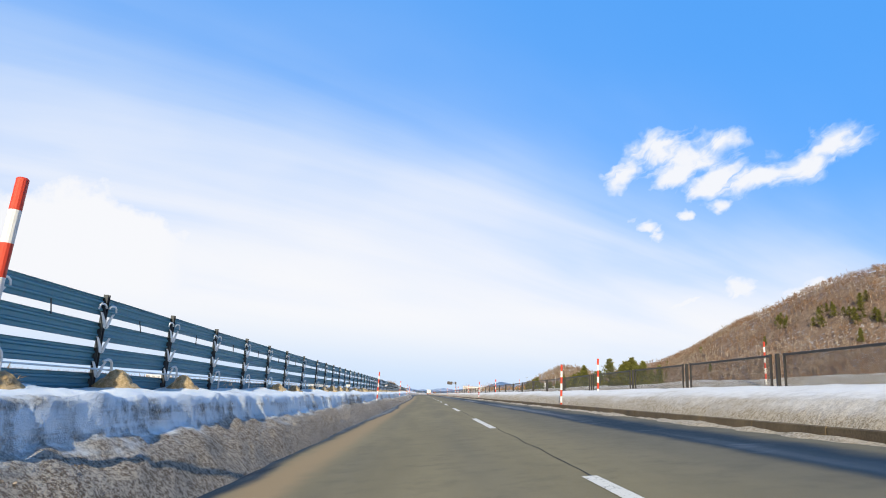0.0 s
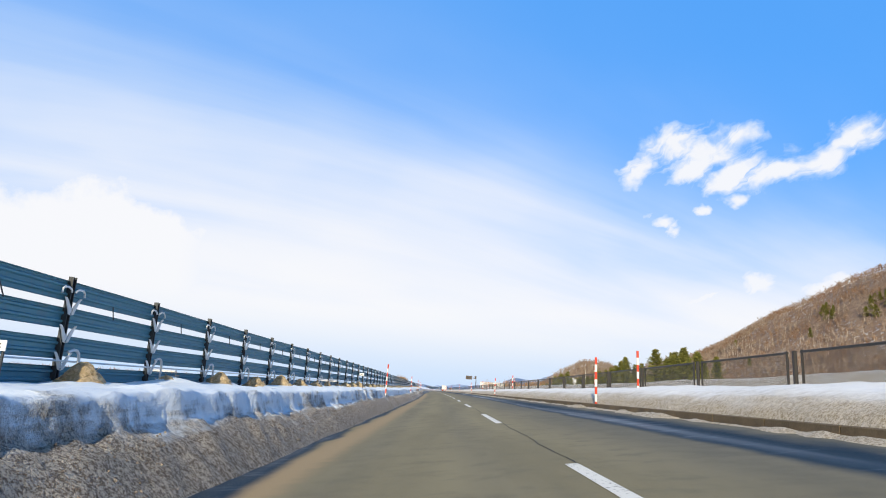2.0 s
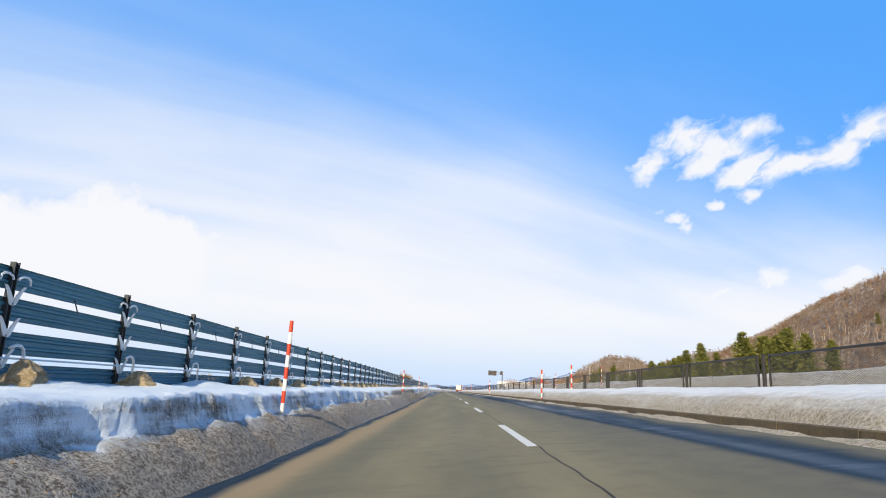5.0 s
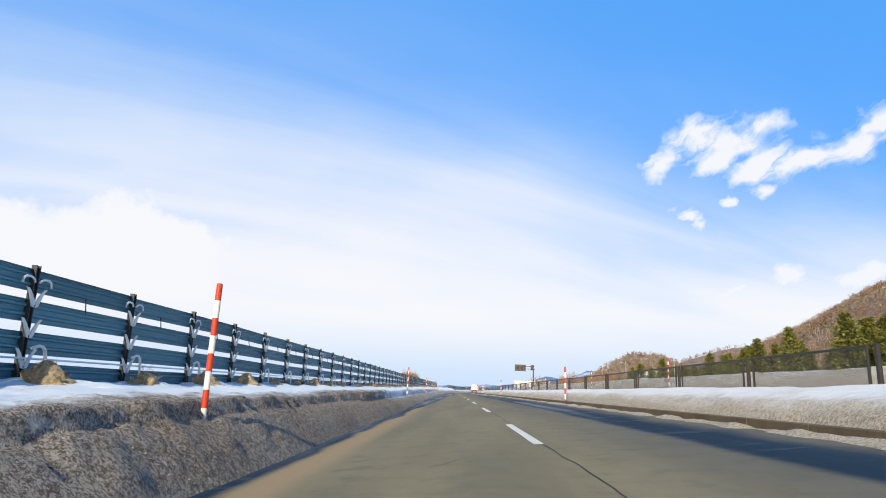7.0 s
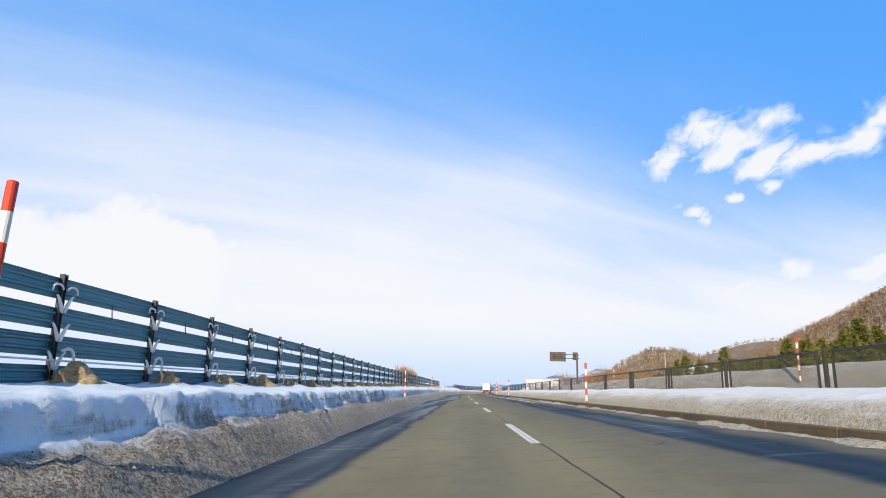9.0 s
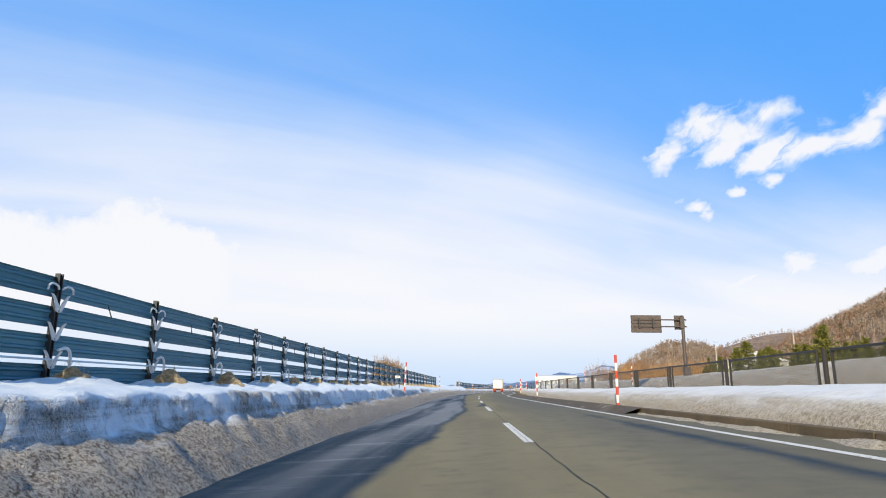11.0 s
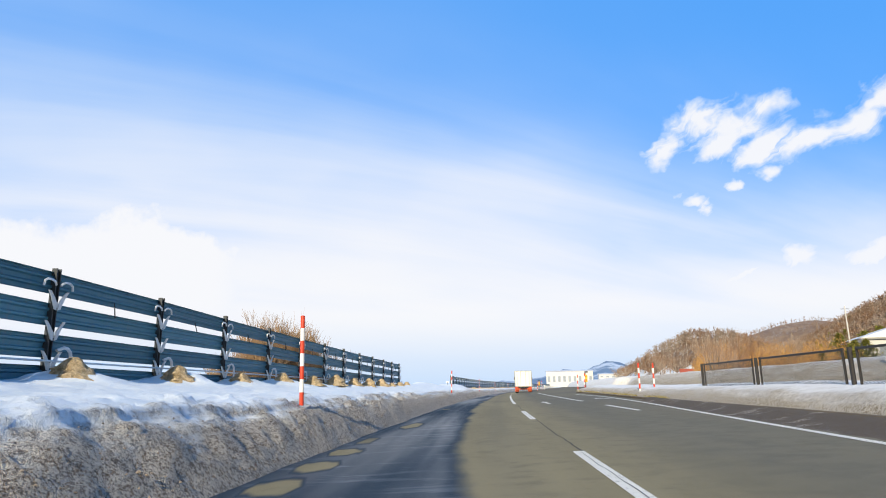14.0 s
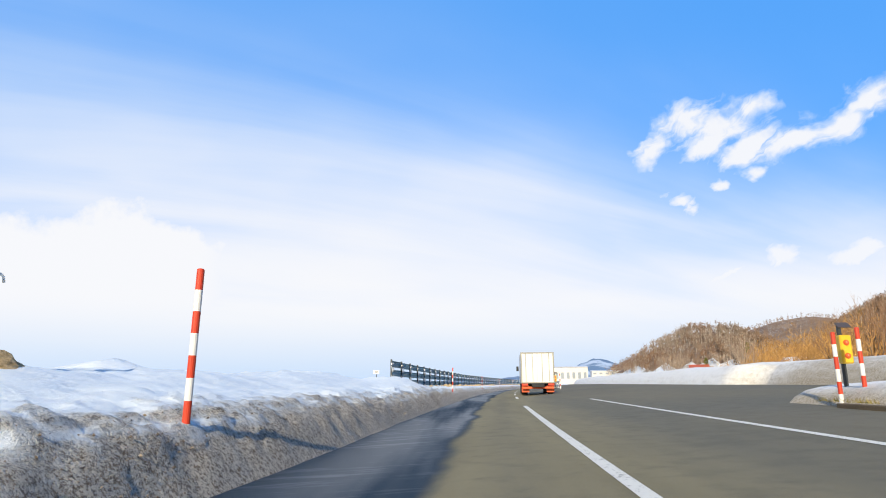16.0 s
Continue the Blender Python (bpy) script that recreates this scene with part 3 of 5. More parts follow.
def wet_left(s, l):
    reach = np.interp(s, [-160, 24, 38, 53, 57, 150, 175, 200, 215, 250, 262, 272, 287, 307, 318, 340, 360, 380, 420, 900], [-3.85, -3.85, -3.5, -3.6, -3.9, -3.8, -3.85, -3.2, -2.65, -2.15, -1.5, -1.0, -1.05, -1.3, -1.5, -2.0, -1.9, -1.8, -1.7, -1.7])
    w = 0.5 + (reach + waves(s, s * 0, 0.35, 61) * 0.22 - l) * 0.9
    stripe_mid = np.interp(s, [-160, 200, 250, 290, 310], [2.7, 2.65, 2.6, 2.7, 2.9])
    stripe = 0.5 + (0.58 + waves(s, s * 0, 0.12, 62) * 0.12 - np.abs(l - stripe_mid)) * np.where(l < stripe_mid, 0.85, 0.40)
    stripe = stripe * np.interp(s, [-160, 215, 262, 285], [1, 1, 0.6, 0.0])
    # wet run-outs across the lane line
    for ps, pl, long, wide in ((277.6, -0.25, 1.0, 0.30), (279.6, -0.12, 1.2, 0.20), (282.0, -0.06, 1.3, 0.12), (278.7, 0.28, 0.28, 0.25), (286.8, 0.22, 0.30, 0.25)):
        bs, bl = s + 0.5 * waves(s, l, 0.9, 65), l + 0.16 * waves(s, l, 1.6, 66)
        w = np.maximum(w, 0.95 - 0.42 * np.hypot((bs - ps) / long, (bl - pl) / wide))
    w = np.minimum(w, 0.95)
    # dried-out patches of grit in the wet strip
    for ps, pl, pw in ((318.9, -3.65, 0.32), (320.7, -3.7, 0.34), (322.9, -3.75, 0.28), (325.5, -3.8, 0.25), (329.6, -3.5, 0.36), (331.4, -3.45, 0.3), (345, -3.6, 0.2)):
        w = w - 1.0 * np.exp(-(((s - ps) / 0.6) ** 2 + ((l - pl) / pw) ** 2) ** 2)
    return np.clip(np.maximum(w, stripe), 0, 1)


def dust_left(s, l):
    return np.clip(1 - np.abs(l + 3.5) / 0.9, 0, 1) * np.interp(s, [-160, 190, 205, 900], [0.9, 0.9, 0.0, 0.0]) + np.clip((l - 2.9) / 1.2, 0, 0.45) * np.interp(s, [225, 275], [0, 1])


def lane_wear(s, l):
    """Greyer, more polished asphalt in the right-hand lane and along the wheel tracks."""
    track = np.exp(-((l + 1.0) / 0.35) ** 2) + np.exp(-((l + 2.7) / 0.35) ** 2)
    return np.clip(np.clip((l - 0.2) / 1.6, 0, 1) * (0.85 + 0.3 * waves(s, l, 0.11, 63)) + 0.28 * track * (1 + 0.6 * waves(s, l, 0.2, 64)), 0, 1)


road_lats = np.concatenate([np.arange(-4.9, 4.31, 0.2), [4.4, 5.5, 7.0, 8.5, 10.0, 12.0, 15.2, 16.5]])
ribbon("road", np.concatenate([np.arange(-150, 470, 1.0), np.arange(470, 1290, 6.0)]), road_lats, lambda s, l: 0 * s,
       ASPHALT, {"wet": wet_left, "dust": dust_left, "lane": lane_wear}, label="worn brown-grey asphalt carriageway, wet along the snow")

fine_s = np.concatenate([np.arange(-60, -10, 1.0), np.arange(-10, 420, 0.18), np.arange(420, 520, 1.0), np.arange(520, 900, 5.0)])
left_lats = np.concatenate([[-60, -40, -26, -18, -14.5, -12.5, -11, -10], np.arange(-9.4, -5.7, 0.3), np.arange(-5.7, -5.3, 0.07), np.arange(-5.3, -4.84, 0.04), np.arange(-4.81, -4.2, 0.07), [-4.15]])


# the left fence's posts, round which the snow is heaped
BAY, FENCE_LAT, TALL = 4.0, -9.5, 1.055


def spread(anchors, pitch):
    """Stations from anchor to anchor, evenly divided at about the pitch."""
    out = [anchors[0]]
    for a, b in zip(anchors, anchors[1:]):
        n = max(1, round((b - a) / pitch))
        out += [a + (b - a) * k / n for k in range(1, n + 1)]
    return out


FENCE_AT = spread([-13.8, 14.2, 26.3, 34.3, 44.3, 100.4, 154.1, 165.9, 187.9, 223.4, 268.9, 281.0, 288.9, 300.4, 311.2, 323.0, 346.4, 358.4, 365.4], BAY)
POSTS = np.array(FENCE_AT)


STEPS = [-60, -26, -16, -12, -10.4, -9.5, -8.2, -7.0, -6.2, -5.5, -5.25, -5.16, -5.12, -5.09, -5.04, -4.85, -4.65, -4.45, -4.2, -4.05]
PLOUGHED = [-3.6, -2.2, -0.6, 0.75, 1.3, 1.54, 1.38, 1.28, 1.22, 1.17, 1.13, 1.10, 1.04, 0.84, 0.68, 0.58, 0.46, 0.29, 0.04, -0.12]
SLUMPED = [-3.6, -2.2, -0.6, 0.75, 1.3, 1.58, 1.36, 1.20, 1.10, 0.99, 0.93, 0.90, 0.88, 0.85, 0.81, 0.73, 0.56, 0.35, 0.04, -0.12]


def slumped(s):
    """Where the ploughed step has slid into one slope."""
    return np.clip(np.interp(s, [132, 150, 172, 188, 262, 284, 306, 328, 900], [0, 0.55, 0.6, 0, 0, 0.12, 0.35, 1, 1]) + waves(s, s * 0, 0.08, 14) * 0.14, 0, 1)


def left_bank(s, l):
    wander = l + (waves(s, s * 0, 0.13, 41) * 0.25 + waves(s, s * 0, 0.7, 42) * 0.12 + waves(s, l, 2.2, 43) * 0.16 + waves(s, l, 6.0, 44) * 0.06) * 0.6 * np.exp(-((l + 5.05) / 0.33) ** 2)
    u = slumped(s)
    h = np.interp(wander, STEPS, PLOUGHED) * (1 - u) + np.interp(wander, STEPS, SLUMPED) * u
    body = np.clip((-4.2 - l) / 0.8, 0, 1) * np.clip((l + 14) / 3, 0, 1)
    gritty = np.clip((l + 5.2) / 0.3, 0, 1) * np.clip((-4.2 - l) / 0.3, 0, 1)
    h = h + waves(s, l, 0.25, 1) * 0.06 * body + waves(s, l, 1.3, 2, 4) * 0.05 * body + np.abs(waves(s, l, 2.6, 4, 3)) * 0.07 * gritty
    h = h + waves(s, l, 5.0, 5, 3) * 0.075 * gritty + waves(s, l, 3.0, 6, 3) * 0.05 * body + np.abs(waves(s, l, 1.1, 7, 3)) * 0.06 * body
    nearest = POSTS[np.clip(np.searchsorted((POSTS[1:] + POSTS[:-1]) / 2, s), 0, len(POSTS) - 1)]
    h = h + np.interp(s, [250, 270, 325, 340], [0.20, 0.34, 0.34, 0.20]) * np.exp(-((s - nearest - 0.15) / 0.85) ** 2 - ((l + 8.75) / 0.75) ** 2) * (0.7 + 0.5 * waves(nearest, nearest * 0, 0.9, 45))
    late = np.clip((s - 255) / 40, 0, 1) * np.clip((l + 7.4) / 0.8, 0, 1) * np.clip((-4.25 - l) / 0.25, 0, 1)
    h = h + late * (np.abs(waves(s, l, 2.0, 71, 3)) * 0.13 + waves(s, l, 5.5, 72, 2) * 0.05 - 0.04)
    # hollows kicked into the slope
    for ds, dl, r in ((337.5, -5.15, 0.45), (341.5, -5.1, 0.4), (345.0, -5.2, 0.5), (312.0, -5.1, 0.5), (315.5, -5.1, 0.4), (356.0, -5.2, 0.5), (331.0, -5.1, 0.5)):
        h = h - 0.24 * np.exp(-(((s - ds) / r) ** 2 + ((l - dl) / 0.3) ** 2) ** 2)
    # heaped snow where the fence is broken off
    heap = np.exp(-((s - 379) / 14) ** 2)
    h = h + heap * body * (0.35 * np.clip(-(l + 6.2) / 2, 0, 1) + 0.35 * np.abs(waves(s, l, 0.28, 6, 3)) * np.clip(-(l + 5) / 1, 0, 1))
    h = h + 1.2 * np.exp(-((s - 387) / 4) ** 2 - ((l + 12.0) / 2.2) ** 2) + 1.5 * np.exp(-((s - 371.5) / 1.8) ** 2 - ((l + 12) / 1.4) ** 2) + 0.5 * np.exp(-((s - 397) / 3) ** 2 - ((l + 8.5) / 1.6) ** 2)
    h = h + 0.5 * np.exp(-((s - 391) / 3) ** 2 - ((l + 6.5) / 1.2) ** 2)
    return h


def left_dirt(s, l):
    early = np.interp(l, [-9, -5.9, -5.3, -5.05, -4.92, -4.7, -4.3], [0.0, 0.06, 0.24, 0.42, 0.60, 0.76, 1.0])
    late = np.interp(l, [-9, -6.6, -6.1, -5.5, -5.15, -4.8, -4.3], [0.0, 0.08, 0.16, 0.32, 0.48, 0.62, 1.0])
    u = slumped(s)
    soiled = np.interp(s, [138, 152, 166, 184, 194], [0, 0.16, 0.32, 0.32, 0]) * np.clip((l + 6.6) / 0.8, 0, 1)
    return early * (1 - u) + late * u + soiled


def left_grime(s, l):
    """How brown the grit is: earth thrown up with the snow along some stretches."""
    return np.clip(np.interp(s, [-60, 60, 110, 155, 169, 190, 215, 270], [0.3, 0.35, 0.25, 0.25, 0.6, 0.6, 0.15, 0.0]) + 0.25 * waves(s, l, 0.4, 46), 0, 1) * np.interp(l, [-6.5, -5.2], [0.4, 1.0])


ribbon("snow_bank_left", fine_s, left_lats, left_bank, SNOW, {"dirt": left_dirt, "grime": left_grime}, label="ploughed roadside snow bank, grey with grit at the foot",
       shift=lambda s, l: (waves(s, l * 0, 0.35, 8) * 0.10 + waves(s, l * 0, 1.7, 7) * 0.04) * (l > -5.6))


def right_bank(s, l):
    h = np.interp(l, [4.28, 4.45, 4.58, 4.85, 5.2, 5.7, 6.4, 7.2, 8.0, 8.3], [-0.10, 0.08, 0.28, 0.44, 0.53, 0.56, 0.58, 0.50, 0.15, -0.15])
    low = np.interp(s, [-200, 330, 342, 370, 374], [1, 1, 0.9, 0.85, 0.55])
    body = np.clip((l - 4.3) / 0.5, 0, 1) * np.clip((8.2 - l) / 0.8, 0, 1)
    h = h + 0.016 * np.sin(h * 34 + waves(s, l * 0, 0.2, 15) * 1.5)
    return h * low + (waves(s, l, 0.3, 11) * 0.05 + waves(s, l, 1.8, 12) * 0.022 + waves(s, l, 6.0, 13, 2) * 0.012) * body


def right_dirt(s, l):
    return np.clip(np.interp(l, [4.3, 4.5, 4.7, 5.0, 5.6, 8.3], [1.0, 0.95, 0.78, 0.52, 0.26, 0.18]), 0, 1)


right_lats = np.concatenate([[4.28], np.arange(4.36, 5.6, 0.09), np.arange(5.7, 8.31, 0.25)])
right_s = np.concatenate([np.arange(-60, -5, 1.0), np.arange(-5, NOSE + 0.01, 0.25)])
ribbon("snow_bank_median", right_s, right_lats, right_bank, SNOW_PACKED, {"dirt": right_dirt}, label="rounded snow bank packed along the median kerb",
       shift=lambda s, l: widen(s) + median(s) + (waves(s, l * 0, 0.5, 16) * 0.07 + waves(s, l * 0, 2.3, 17) * 0.03) * (l < 4.7) + np.clip((s - (NOSE - 1.6)) / 1.6, 0, 1) ** 2 * np.interp(l, [4.28, 6.3, 8.31], [1.9, 0, -1.9]))

ribbon("gutter_ice", np.arange(-20, 262, 0.2), np.arange(3.30, 3.83, 0.04),
       lambda s, l: 0.09 * np.clip(0.34 + 0.9 * waves(s, l, 0.9, 31) - np.abs(l - 3.70) * 3.6, -0.35, 1) + 0.03 * np.abs(waves(s, l, 7.0, 32, 3)), SNOW_PACKED,
       {"dirt": lambda s, l: 0.95 + 0 * s}, label="ragged strip of grey ice in the gutter")

far_s = np.concatenate([np.arange(-60, 420, 0.8), np.arange(420, 900, 4.0)])


def far_bank(s, l):
    h = np.interp(l, [14.6, 14.9, 15.6, 17, 20, 26, 40, 70], [-0.1, 0.45, 0.85, 1.0, 0.9, 0.6, 0.2, -1.6])
    body = np.clip((l - 14.8) / 0.8, 0, 1) * np.clip((40 - l) / 10, 0, 1)
    return h + (waves(s, l, 0.16, 21) * 0.14 + waves(s, l, 0.9, 22) * 0.06) * body + np.interp(s, [110, 170, 215, 275, 310, 360, 385, 405, 500], [0.28, 0.42, 0.68, 0.65, 0.45, 0.40, 0.3, 0.25, 0.25]) * body + np.interp(s, [230, 320, 360, 400, 420], [0, 0.5, 0.45, 0.1, 0]) * np.exp(-((l - 24) / 5) ** 2)


def far_shift(s, l):
    """The bank stands back round the side road's mouth."""
    return np.interp(s, [-200, 396, 398, 420, 470, 900], [0, 0, -1.6, -2.6, -3.6, -4.6])


ribbon("snow_bank_far", far_s, np.concatenate([np.arange(14.6, 17.2, 0.2), [18, 19, 20, 23, 26, 32, 40, 55, 70]]), far_bank, SNOW_PACKED,
       {"dirt": lambda s, l: np.interp(l, [14.6, 15.2, 16.5, 20, 40], [1.0, 0.8, 0.6, 0.35, 0.25]) * np.interp(s, [-60, 390, 400, 900], [1, 1, 0.35, 0.35])}, label="snow bank beyond the opposite carriageway", shift=far_shift)


def kerb():
    """Concrete kerb stones along the median, each one a piece."""
    holder = tagged(new("kerb"), "damp brown concrete kerb at the foot of the median bank", "kerb", kind="structure")
    bm = box(bmesh.new(), (0.18, 1.99, 0.34), (0, 0, 0), 0.015)
    me = bpy.data.meshes.new("kerb_stone")
    bm.to_mesh(me)
    bm.free()
    me.materials.append(CONCRETE)
    for s in np.arange(-20, NOSE - 5, 2.0):
        a, b = (on_road(v, 4.2 + float(widen(v) + median(v)), -0.03 - 0.05 * min(1, max(0, (v - 326) / 16))) for v in (s, s + 2))
        share("kerb_stone", me, holder, span_pose(a, b)[0])


def stripe(name, a, b, lat, width, parent=None, follow=True, z=0.006, lat_b=None):
    """A painted line from a to b along the road."""
    s = np.linspace(a, b, max(2, int((b - a) / 2) + 1))
    mid = np.full_like(s, lat) if lat_b is None else np.interp(s, [a, b], [lat, lat_b])
    if follow:
        mid = mid + widen(s) + 0.8 * median(s)
    v = np.concatenate([on_road(s, mid - width / 2, z), on_road(s, mid + width / 2, z)])
    n = len(s)
    return mesh_object(name, v, [(i, n + i, n + i + 1, i + 1) for i in range(n - 1)], PAINT, parent)


def edge_lat(s):
    """The edge line swings out with the turning lane, a little after the kerb."""
    at = lambda v: np.interp(v, [236, 270, 303, 312, 320, 326, 332, 337, 350, 356, 362], [3.10, 3.08, 2.95, 2.95, 3.48, 4.0, 4.42, 4.85, 5.4, 5.3, 4.95])
    return (at(s - 4) + at(s - 2) + at(s) + at(s + 2) + at(s + 4)) / 5


ribbon("gutter_silt", np.arange(262, 340, 0.2), np.linspace(0.0, 1.0, 9),
       lambda s, u: -0.004 + np.interp(u, [0, 0.25, 0.5, 0.8, 1.0], [0, 0.01, 0.05, 0.125, 0.135]) + (0.02 * waves(s, u * 0.8, 0.8, 33) + 0.035 * np.abs(waves(s, u * 0.8, 6.0, 34, 3))) * np.sin(u * math.pi), SILT,
       {}, label="dark damp silt and ice crumbs along the gutter",
       shift=lambda s, u: (edge_lat(s) + 0.10) * (1 - u) + (4.16 + widen(s) + median(s)) * u - u + 0.05 * waves(s, u * 0, 1.4, 35) * (1 - u))


def markings():
    lane = tagged(new("lane_line"), "worn white dashed lane line on the asphalt", "road marking", kind="structure")
    for k in range(-2, 23):
        stripe("dash", 15 * k, 15 * k + 6, 0, 0.16, lane, False)
    stripe("solid_line", 346.5, 383, 0, 0.16, lane, False)
    for k in range(26, 46):
        stripe("dash", 15 * k + 6, 15 * k + 12, 0, 0.16, lane, False)
    edge = tagged(new("edge_line"), "solid white edge line beside the kerb", "road marking", kind="structure")
    s = np.arange(236, 363, 1.0)
    mid, n = edge_lat(s), len(s)
    v = np.concatenate([on_road(s, mid - 0.065, 0.006), on_road(s, mid + 0.065, 0.006)])
    mesh_object("edge_stripe", v, [(i, n + i, n + i + 1, i + 1) for i in range(n - 1)], PAINT, edge)
    turning = tagged(new("turning_lane_line"), "white line of the right-turn lane", "road marking", kind="structure")
    stripe("dash", 331.6, 337.4, 3.3, 0.15, turning, False)
    stripe("solid_line", 344.2, 386, 3.3, 0.15, turning, False, lat_b=3.1)
    for s, lat in ((343.3, 1.6), (345.3, 4.9)):
        arrow = tagged(new("lane_arrow"), "worn white arrow painted on the asphalt", "road marking", kind="structure")
        pts = [(-0.07, 0), (0.07, 0), (0.03, 2.7), (0.22, 2.6), (-0.04, 4.15), (-0.24, 2.6), (-0.08, 2.7)]
        if lat > 3:
            pts = [(-0.06, 0), (0.06, 0), (-0.22, 1.7), (-0.12, 1.75), (-0.42, 2.9), (-0.56, 1.9), (-0.32, 1.8)]
        v = [on_road(s + b, lat + a, 0.006) for a, b in pts]
        mesh_object("arrow_paint", v, [tuple(range(len(pts)))], PAINT, arrow)


markings()


def crack(name, a, b, wiggle, width, seed, parent, z=0.004):
    """A wandering crack from (s, lat) to (s, lat)."""
    n = max(8, int(math.hypot(b[0] - a[0], b[1] - a[1]) / 0.22))
    u = np.linspace(0, 1, n)
    s, l = a[0] + (b[0] - a[0]) * u, a[1] + (b[1] - a[1]) * u
    along = np.array([b[0] - a[0], b[1] - a[1]]) / math.hypot(b[0] - a[0], b[1] - a[1])
    off = waves(s * 0 + u * n * 0.22, s * 0, 1.1, seed, 4) * wiggle
    s, l = s - along[1] * off, l + along[0] * off
    w = width * (0.6 + 0.4 * waves(u * n, u * 0, 0.6, seed + 3))
    v = np.concatenate([on_road(s - along[1] * w, l + along[0] * w, z), on_road(s + along[1] * w, l - along[0] * w, z)])
    return mesh_object(name, v, [(i, n + i, n + i + 1, i + 1) for i in range(n - 1)], CRACK, parent)


def cracks():
    seam = tagged(new("asphalt_cracks"), "dark cracks along the paving seam and across the asphalt", "crack", kind="structure")
    for k in range(-1, 23):
        crack("crack", (15 * k + 5.8, 0.05), (15 * k + 15.3, 0.07), 0.05, 0.016, 40 + k, seam)
    for k in range(13, 23):
        crack("crack", (15 * k + 0.2, 0.0), (15 * k + 5.8, 0.01), 0.025, 0.006, 70 + k, seam, 0.010)
    r = random.Random(3)
    for s, l0, l1 in ((38.6, -2.9, -1.2), (39.2, -2.6, -1.5), (41.5, -1.6, -1.2), (62, -2.2, -1.9), (88, -2.4, -1.5), (99, 1.4, 3.1), (103, -2.8, -2.0), (140, -2.5, -0.9), (147, 1.2, 2.6),
                      (148, -3.0, -1.8), (163, -1.5, -0.8), (176, -2.6, -2.0), (186, -2.2, -1.2), (207, 1.2, 2.0), (209, 1.6, 2.5), (232, 1.0, 2.8), (306, -2.2, -0.7), (331, -2.9, -0.4), (333, 0.4, 2.6), (345, -0.9, 1.6)):
        for q in range(2):
            crack("crack", (s + r.uniform(-0.5, 0.5), l0 + r.uniform(-0.2, 0.2)), (s + r.uniform(-0.6, 0.9), l0 + (l1 - l0) * r.uniform(0.3, 0.75)), 0.14, 0.008, r.randint(1, 900), seam)


cracks()


# ---- left snow fence ----
def slat_mesh(length):
    """Corrugated sheet: a folded profile with thickness, y along the fence, standing in z."""
    prof = []
    for z, x in ((-0.20, 0.05), (-0.185, 0.0), (-0.11, 0.0), (-0.085, 0.045), (-0.05, 0.045), (-0.025, 0.0), (0.055, 0.0), (0.08, 0.045), (0.115, 0.045),
                 (0.14, 0.0), (0.185, 0.0), (0.20, 0.05)):
        prof.append((x, z))
    back = [(x - 0.012, z) for x, z in reversed(prof)]
    ring = prof + back
    n = len(ring)
    v = [(x, y, z) for y in (-length / 2, length / 2) for x, z in ring]
    f = [(k, (k + 1) % n, n + (k + 1) % n, n + k) for k in range(n)]
    half = n // 2
    for o in (0, n):
        f += [(o + k, o + k + 1, o + n - 2 - k, o + n - 1 - k) for k in range(half - 1)]
    me = bpy.data.meshes.new("slat")
    me.from_pydata(v, [], f)
    me.materials.append(STEEL)
    return me


